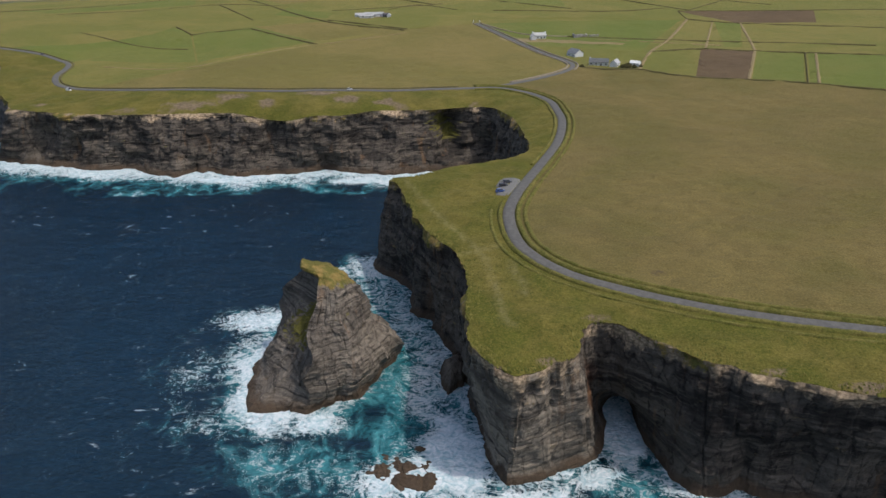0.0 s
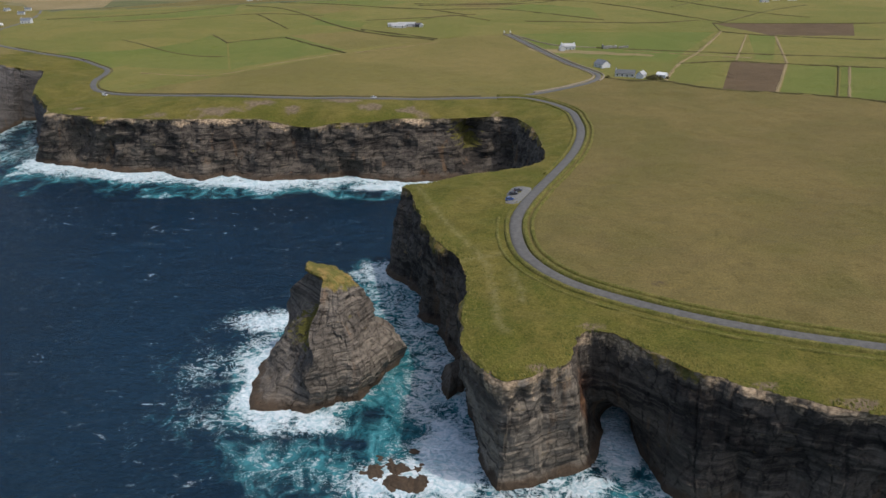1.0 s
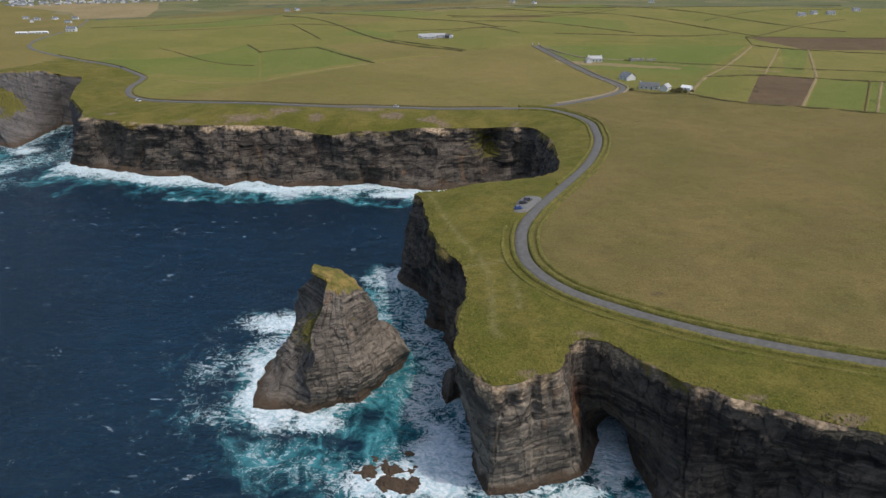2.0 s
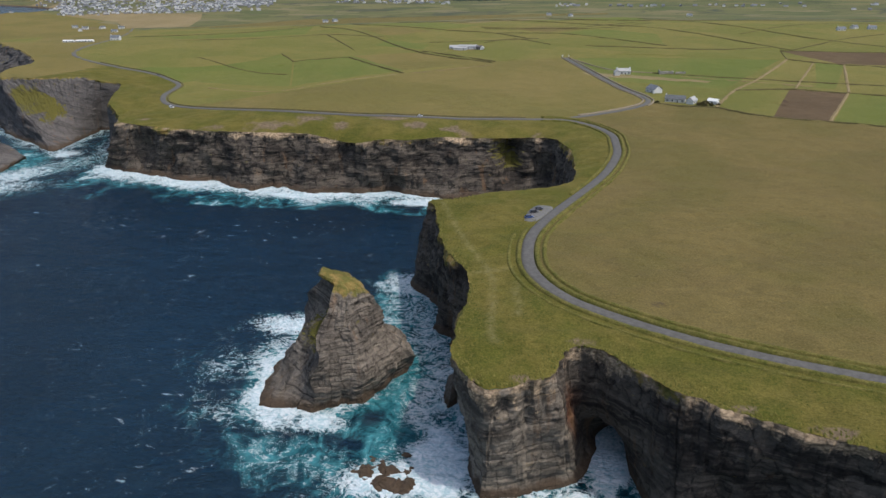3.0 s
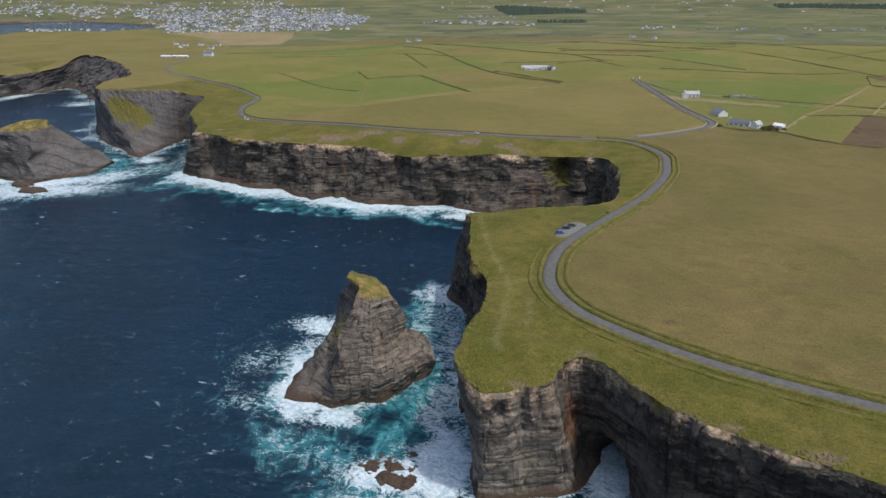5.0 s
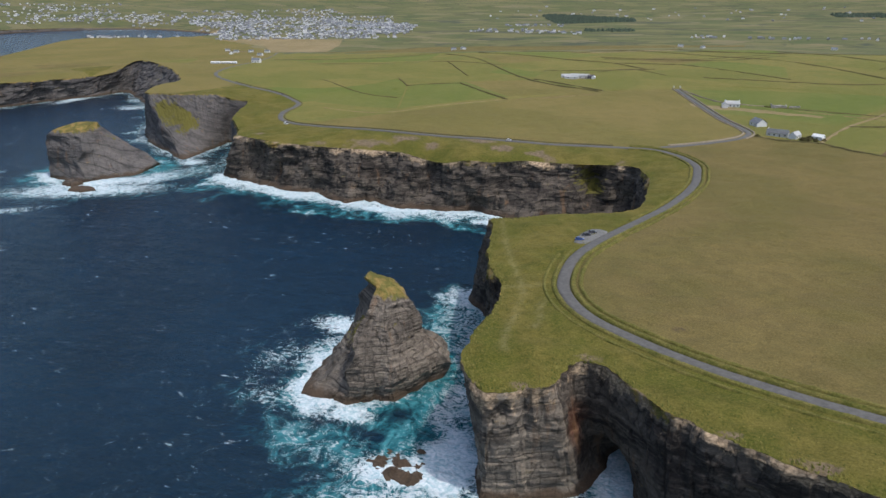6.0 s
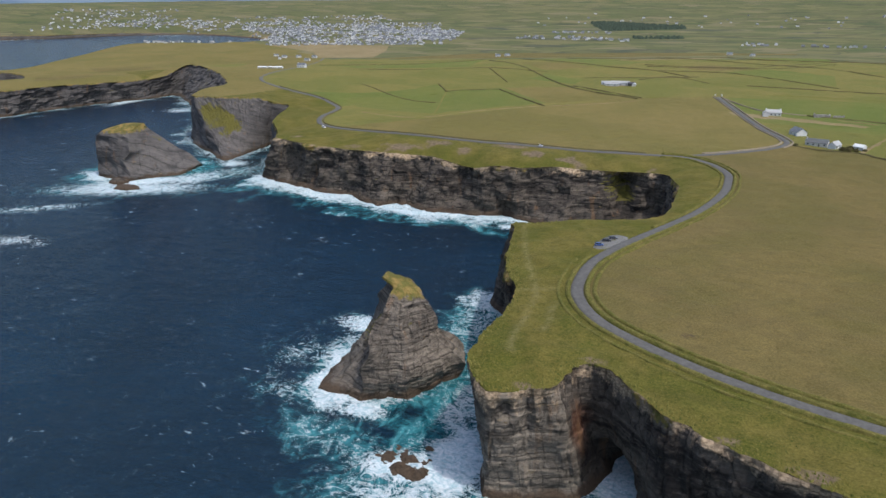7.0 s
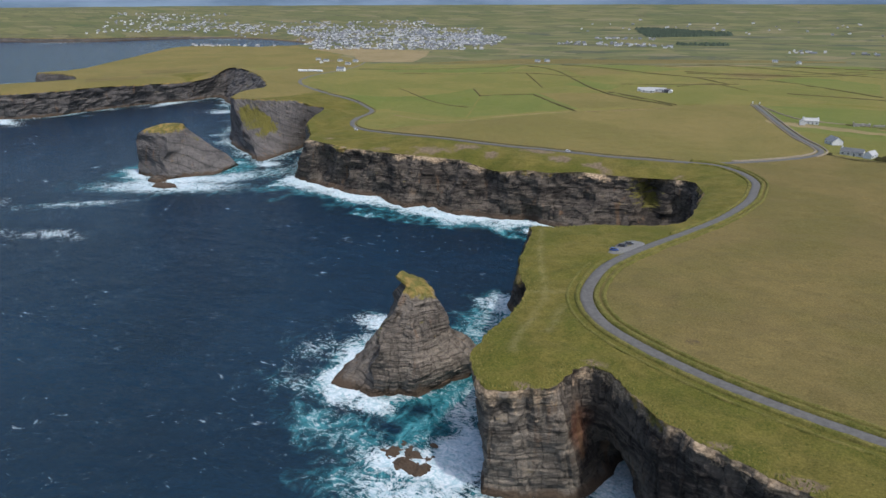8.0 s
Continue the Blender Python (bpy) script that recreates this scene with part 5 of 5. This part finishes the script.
def bush(x, y, size, seed):
    """A rounded shrub of many small leaf clumps round a few stems."""
    thing = tagged(new("shrub"), "dark wind-clipped shrub beside the farmhouse", "shrub", "shrubs by the farmhouse")
    rng = np.random.default_rng(seed)
    stems, crown = bmesh.new(), bmesh.new()
    for k in range(4):
        m = pose(rng.uniform(-0.4, 0.4), rng.uniform(-0.4, 0.4), size * 0.3, rng.uniform(-20, 20), rng.uniform(-20, 20))
        bmesh.ops.create_cone(stems, segments=5, radius1=0.14, radius2=0.05, depth=size * 0.8, matrix=m)
    for k in range(150):
        u = rng.normal(size=3)
        u /= np.linalg.norm(u)
        r = size * rng.uniform(0.55, 1.0)
        c = Vector((u[0] * r, u[1] * r, 0.62 * size + 0.6 * u[2] * r))
        bmesh.ops.create_icosphere(crown, subdivisions=1, radius=size * rng.uniform(0.09, 0.2), matrix=Matrix.Translation(c) @ pose(0, 0, 0, *rng.uniform(0, 90, 3)) @ Matrix.Diagonal((1, 0.8, 0.6, 1)))
    piece("stem", stems, M_BARN, thing)
    piece("crown", crown, M_HEDGE, thing)
    thing.matrix_world = pose(x, y, relief((x, y))[0] - 0.2)


for k, (x, y, size) in enumerate(((146, 603, 2.6), (151, 606, 3.0), (155, 602, 2.2), (150, 600, 2.4), (161, 604, 2.0), (114, 611, 1.8))):
    bush(x, y, size, 50 + k)


def town_wall():
    s = Shader("town_walls", 0.9, 0.2)
    return s.done(s.mix(s.ramp(s.island(), 0.25, 0.85), (0.20, 0.20, 0.20), (0.58, 0.58, 0.57)))


M_TOWN = town_wall()


FAR_LAND = np.vstack([COAST[:, :2][np.hypot(COAST[:, 0], COAST[:, 1]) > 1200][40:], [(-4800, 4800), (4800, 4800), (4800, 0)]])


def town(name, label, areas, seed):
    """Distant streets of small pale gabled houses, each a few paces across."""
    rng = np.random.default_rng(seed)
    verts, faces, slots = [], [], []
    for corners, count, turn in areas:
        c = np.array(corners, float)
        made = 0
        while made < count:
            a, b = rng.uniform(0, 1, 2)
            p = (c[0] * (1 - a) + c[1] * a) * (1 - b) + (c[3] * (1 - a) + c[2] * a) * b
            if n3(p[0] / 160, p[1] / 160, seed) < rng.uniform(-0.55, 0.15) or not inside(p[None], FAR_LAND)[0]:
                continue
            made += 1
            l, w, h, t = rng.uniform(6, 13) / 2, rng.uniform(5, 6.5) / 2, rng.uniform(2.6, 4.6), rng.uniform(1.8, 3)
            ang = radians(turn + rng.choice((0, 90)) + rng.uniform(-8, 8))
            ca, sa = math.cos(ang), math.sin(ang)
            z = relief(p)[0] - 0.5
            o = len(verts)
            for x, y, q in ((-l, -w, 0), (l, -w, 0), (l, w, 0), (-l, w, 0), (-l, -w, h), (l, -w, h), (l, w, h), (-l, w, h), (-l, 0, h + t), (l, 0, h + t)):
                verts.append((p[0] + x * ca - y * sa, p[1] + x * sa + y * ca, z + q))
            faces += [(o, o + 1, o + 5, o + 4), (o + 2, o + 3, o + 7, o + 6), (o + 1, o + 2, o + 6, o + 9, o + 5), (o + 3, o, o + 4, o + 8, o + 7), (o + 4, o + 5, o + 9, o + 8), (o + 6, o + 7, o + 8, o + 9)]
            roof = 1 if rng.uniform() < 0.75 else 2
            slots += [0, 0, 0, 0, roof, roof]
    tagged(new(name, mesh(name, verts, faces, M_TOWN, M_SLATE, M_PALE_ROOF, smooth=False, slots=slots)), label, "town", kind="stuff")


town("distant_town", "distant seaside town of white houses round a bay", [
    ([(-1290, 1800), (-820, 2010), (-1290, 3050), (-2150, 2720)], 1300, 25), ([(-1750, 2450), (-1290, 2800), (-1700, 3250), (-2300, 2850)], 260, 25),
    ([(-2560, 1990), (-2380, 2330), (-2700, 3000), (-3200, 2700)], 170, 40), ([(-1780, 1800), (-1500, 1900), (-1480, 1860), (-1700, 1740)], 26, 30),
    ([(-2560, 2280), (-1950, 2420), (-2200, 2800), (-2900, 2680)], 240, 20), ([(-1120, 2190), (-850, 2165), (-1000, 2640), (-1500, 2800)], 420, 15)], 5)
town("distant_estate", "distant rows of pale suburban houses", [
    ([(-700, 2330), (-320, 2280), (-330, 2400), (-700, 2440)], 60, 5), ([(-660, 2560), (-420, 2620), (-440, 2700), (-680, 2640)], 34, 10), ([(-100, 2210), (700, 2240), (700, 2330), (-100, 2290)], 40, 0),
    ([(700, 2100), (1900, 2000), (1900, 2300), (700, 2350)], 40, 0), ([(-900, 3000), (900, 3100), (900, 3700), (-900, 3600)], 50, 20)], 8)


def wood():
    """A far conifer plantation: many small pointed crowns on the ground."""
    rng = np.random.default_rng(31)
    verts, faces = [], []
    for corners, count in FORESTS:
        c = np.array(corners, float)
        spots = rng.uniform(c.min(0), c.max(0), (4 * count, 2))
        spots = spots[inside(spots, c)][:count]
        for x, y in spots.tolist():
            z, r, h = relief((x, y))[0] - 0.5, rng.uniform(7, 12), rng.uniform(8, 13)
            o = len(verts)
            for k in range(5):
                verts.append((x + r * math.cos(k * 1.2566), y + r * math.sin(k * 1.2566), z))
            verts.append((x + rng.uniform(-1, 1), y + rng.uniform(-1, 1), z + h))
            faces += [(o + k, o + (k + 1) % 5, o + 5) for k in range(5)]
    tagged(new("far_woods", mesh("far_woods", verts, faces, M_CONIFER, smooth=False)), "dark distant conifer plantation", "woods", kind="stuff")


FORESTS = [([(-660, 3240), (-505, 2800), (-400, 2850), (-240, 2985), (-260, 3120), (-600, 3260)], 1300), ([(-330, 2420), (-180, 2440), (-190, 2480), (-340, 2460)], 60),
           ([(500, 3300), (1100, 3200), (1120, 3330), (480, 3400)], 700)]
M_CONIFER = grass_material("conifer_green", (0.040, 0.056, 0.040), (0.062, 0.080, 0.055), 0.05)
wood()


# ---------------------------------------------------------------- car park and vehicles
def car_park():
    p = spline([(22.5, 311), (23.5, 322), (27, 332), (32, 333.5), (35.4, 330), (32.6, 322), (29, 312.5), (26.5, 309.5), (22.5, 311)], 1.0)[:-1]
    p[:, 0] += 0.25 * np.sin(p[:, 1] * 1.9)
    n = len(p)
    z = relief(p)
    c = p.mean(0)
    inner = [np.column_stack([c + (p - c) * k, relief(c + (p - c) * k) + 0.12 + (0.03 if k < 1 else 0)]) for k in (1.0, 0.66, 0.33)]
    skirt = np.column_stack([c + (p - c) * 1.04, z - 0.5])
    verts = np.vstack([skirt] + inner + [[(*c, relief(c)[0] + 0.16)]])
    faces = [(r * n + i, r * n + (i + 1) % n, (r + 1) * n + (i + 1) % n, (r + 1) * n + i) for r in range(3) for i in range(n)]
    faces += [(3 * n + i, 3 * n + (i + 1) % n, 4 * n) for i in range(n)]
    me = mesh("car_park", verts, faces, M_GRAVEL)
    if me.polygons[n * 2].normal.z < 0:
        me.flip_normals()
    tagged(new("car_park", me), "small pale gravel lay-by beside the road", "car park", kind="structure")


car_park()
M_TYRE = plain_material("tyre_rubber", (0.02, 0.02, 0.02), 0.9, 0.2, 4)
M_RIM = plain_material("alloy_rim", (0.45, 0.45, 0.46), 0.35, 0.1, 4, 0.8)
M_LAMP = plain_material("lamp_lens", (0.6, 0.6, 0.58), 0.2, 0.1, 4)
M_TAIL = plain_material("tail_lamp", (0.35, 0.02, 0.02), 0.3, 0.1, 4)


def loft(sections):
    """A shell through upright cross-sections: x, half width below, half width above, lowest and highest z."""
    b = bmesh.new()
    rings = []
    for x, w0, w1, z0, z1 in sections:
        zm = z0 + 0.62 * (z1 - z0)
        rings.append([b.verts.new(p) for p in ((x, -w0, z0), (x, -w0, zm), (x, -w1, z1 - 0.02), (x, -0.6 * w1, z1), (x, 0.6 * w1, z1), (x, w1, z1 - 0.02), (x, w0, zm), (x, w0, z0))])
    for p, q in zip(rings, rings[1:]):
        for i in range(8):
            b.faces.new((p[i], p[(i + 1) % 8], q[(i + 1) % 8], q[i]))
    b.faces.new(rings[0])
    b.faces.new(rings[-1][::-1])
    bmesh.ops.recalc_face_normals(b, faces=b.faces[:])
    return b


def car(name, paint, x, y, turn, label, tall=0.0, long=4.2):
    thing = tagged(new(name), label, "van" if tall else "car", "" if tall else "cars by the coast road")
    s = long / 4.2
    piece("body", loft([(-2.1 * s, 0.72, 0.66, 0.36, 0.78), (-1.95 * s, 0.84, 0.76, 0.26, 0.92), (-0.6 * s, 0.88, 0.82, 0.22, 0.96), (0.8 * s, 0.88, 0.82, 0.22, 0.94), (1.7 * s, 0.84, 0.74, 0.26, 0.80), (2.1 * s, 0.70, 0.60, 0.36, 0.62)]), paint, thing)
    cabin = piece("windows", loft([(-1.85 * s, 0.78, 0.70, 0.88, 1.0), (-1.35 * s, 0.78, 0.62, 0.88, 1.44 + tall), (0.2 * s, 0.79, 0.62, 0.88, 1.46 + tall), (1.15 * s, 0.78, 0.66, 0.84, 0.95)]), M_DARK, thing, "dark car glass")
    piece("roof", loft([(-1.4 * s, 0.60, 0.54, 1.42 + tall, 1.49 + tall), (-0.6 * s, 0.62, 0.58, 1.43 + tall, 1.53 + tall), (0.28 * s, 0.60, 0.54, 1.42 + tall, 1.50 + tall)]), paint, thing)
    if tall:
        piece("side_panel", box(-1.8 * s, 0.1 * s, -0.83, 0.83, 0.9, 1.35 + tall, 0.06), paint, thing)
    for px in (-1.3 * s, 1.3 * s):
        for py in (-0.80, 0.80):
            b = bmesh.new()
            bmesh.ops.create_cone(b, cap_ends=True, segments=14, radius1=0.32, radius2=0.32, depth=0.2, matrix=pose(px, py, 0.32, 90))
            wheel = piece("wheel", b, M_TYRE, thing)
            b = bmesh.new()
            bmesh.ops.create_cone(b, cap_ends=True, segments=10, radius1=0.2, radius2=0.2, depth=0.22, matrix=pose(px, py * 1.01, 0.32, 90))
            piece("rim", b, M_RIM, wheel)
    for py in (-0.5, 0.5):
        piece("headlight", box(2.0 * s, 2.12 * s, py - 0.14, py + 0.14, 0.5, 0.62), M_LAMP, thing)
        piece("tail_light", box(-2.13 * s, -2.0 * s, py - 0.14, py + 0.14, 0.62, 0.76), M_TAIL, thing)
    thing.matrix_world = pose(x, y, relief((x, y))[0] + 0.16, 0, 0, turn)


def paint(name, colour):
    return plain_material(name, colour, 0.3, 0.04, 2)


car("car", paint("blue_paint", (0.03, 0.07, 0.22)), 24.6, 314, 18, "blue parked hatchback on the gravel lay-by")
car("car", paint("black_paint", (0.02, 0.02, 0.025)), 26.6, 321.5, 22, "black parked car on the gravel lay-by")
car("car", paint("charcoal_paint", (0.05, 0.05, 0.06)), 28.8, 326.5, 25, "dark grey parked car with light roof reflections")
car("van", paint("white_paint", (0.75, 0.75, 0.75)), -298, 571, -20, "white van parked at the road bend", 0.5, 5.0)
car("car", paint("silver_paint", (0.5, 0.5, 0.52)), -71, 534, 1, "silver car on the far coast road")
car("car", paint("graphite_paint", (0.03, 0.03, 0.04)), -386, 706, 145, "dark car on the far coast road")


# ---------------------------------------------------------------- hills on the horizon
def hills():
    # the distance haze is mixed into the hills' blue base colours
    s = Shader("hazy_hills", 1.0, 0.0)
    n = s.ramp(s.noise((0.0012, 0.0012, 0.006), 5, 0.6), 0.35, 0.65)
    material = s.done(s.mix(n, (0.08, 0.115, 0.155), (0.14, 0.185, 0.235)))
    verts, count = [], 160
    for i in range(count + 1):
        a = radians(-85 + 170 * i / count)
        top = 182 + 22 * n3(i / 9, 2, 5) + 8 * n3(i / 2.5, 4, 5)
        for r, z in ((4650, 70), (4760, 0.45 * top + 55), (4870, top)):
            verts.append((r * math.sin(a), r * math.cos(a), z))
    faces = [(3 * i + k, 3 * i + k + 1, 3 * i + k + 4, 3 * i + k + 3) for i in range(count) for k in range(2)]
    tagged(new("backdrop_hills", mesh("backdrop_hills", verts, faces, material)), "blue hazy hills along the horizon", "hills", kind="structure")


hills()
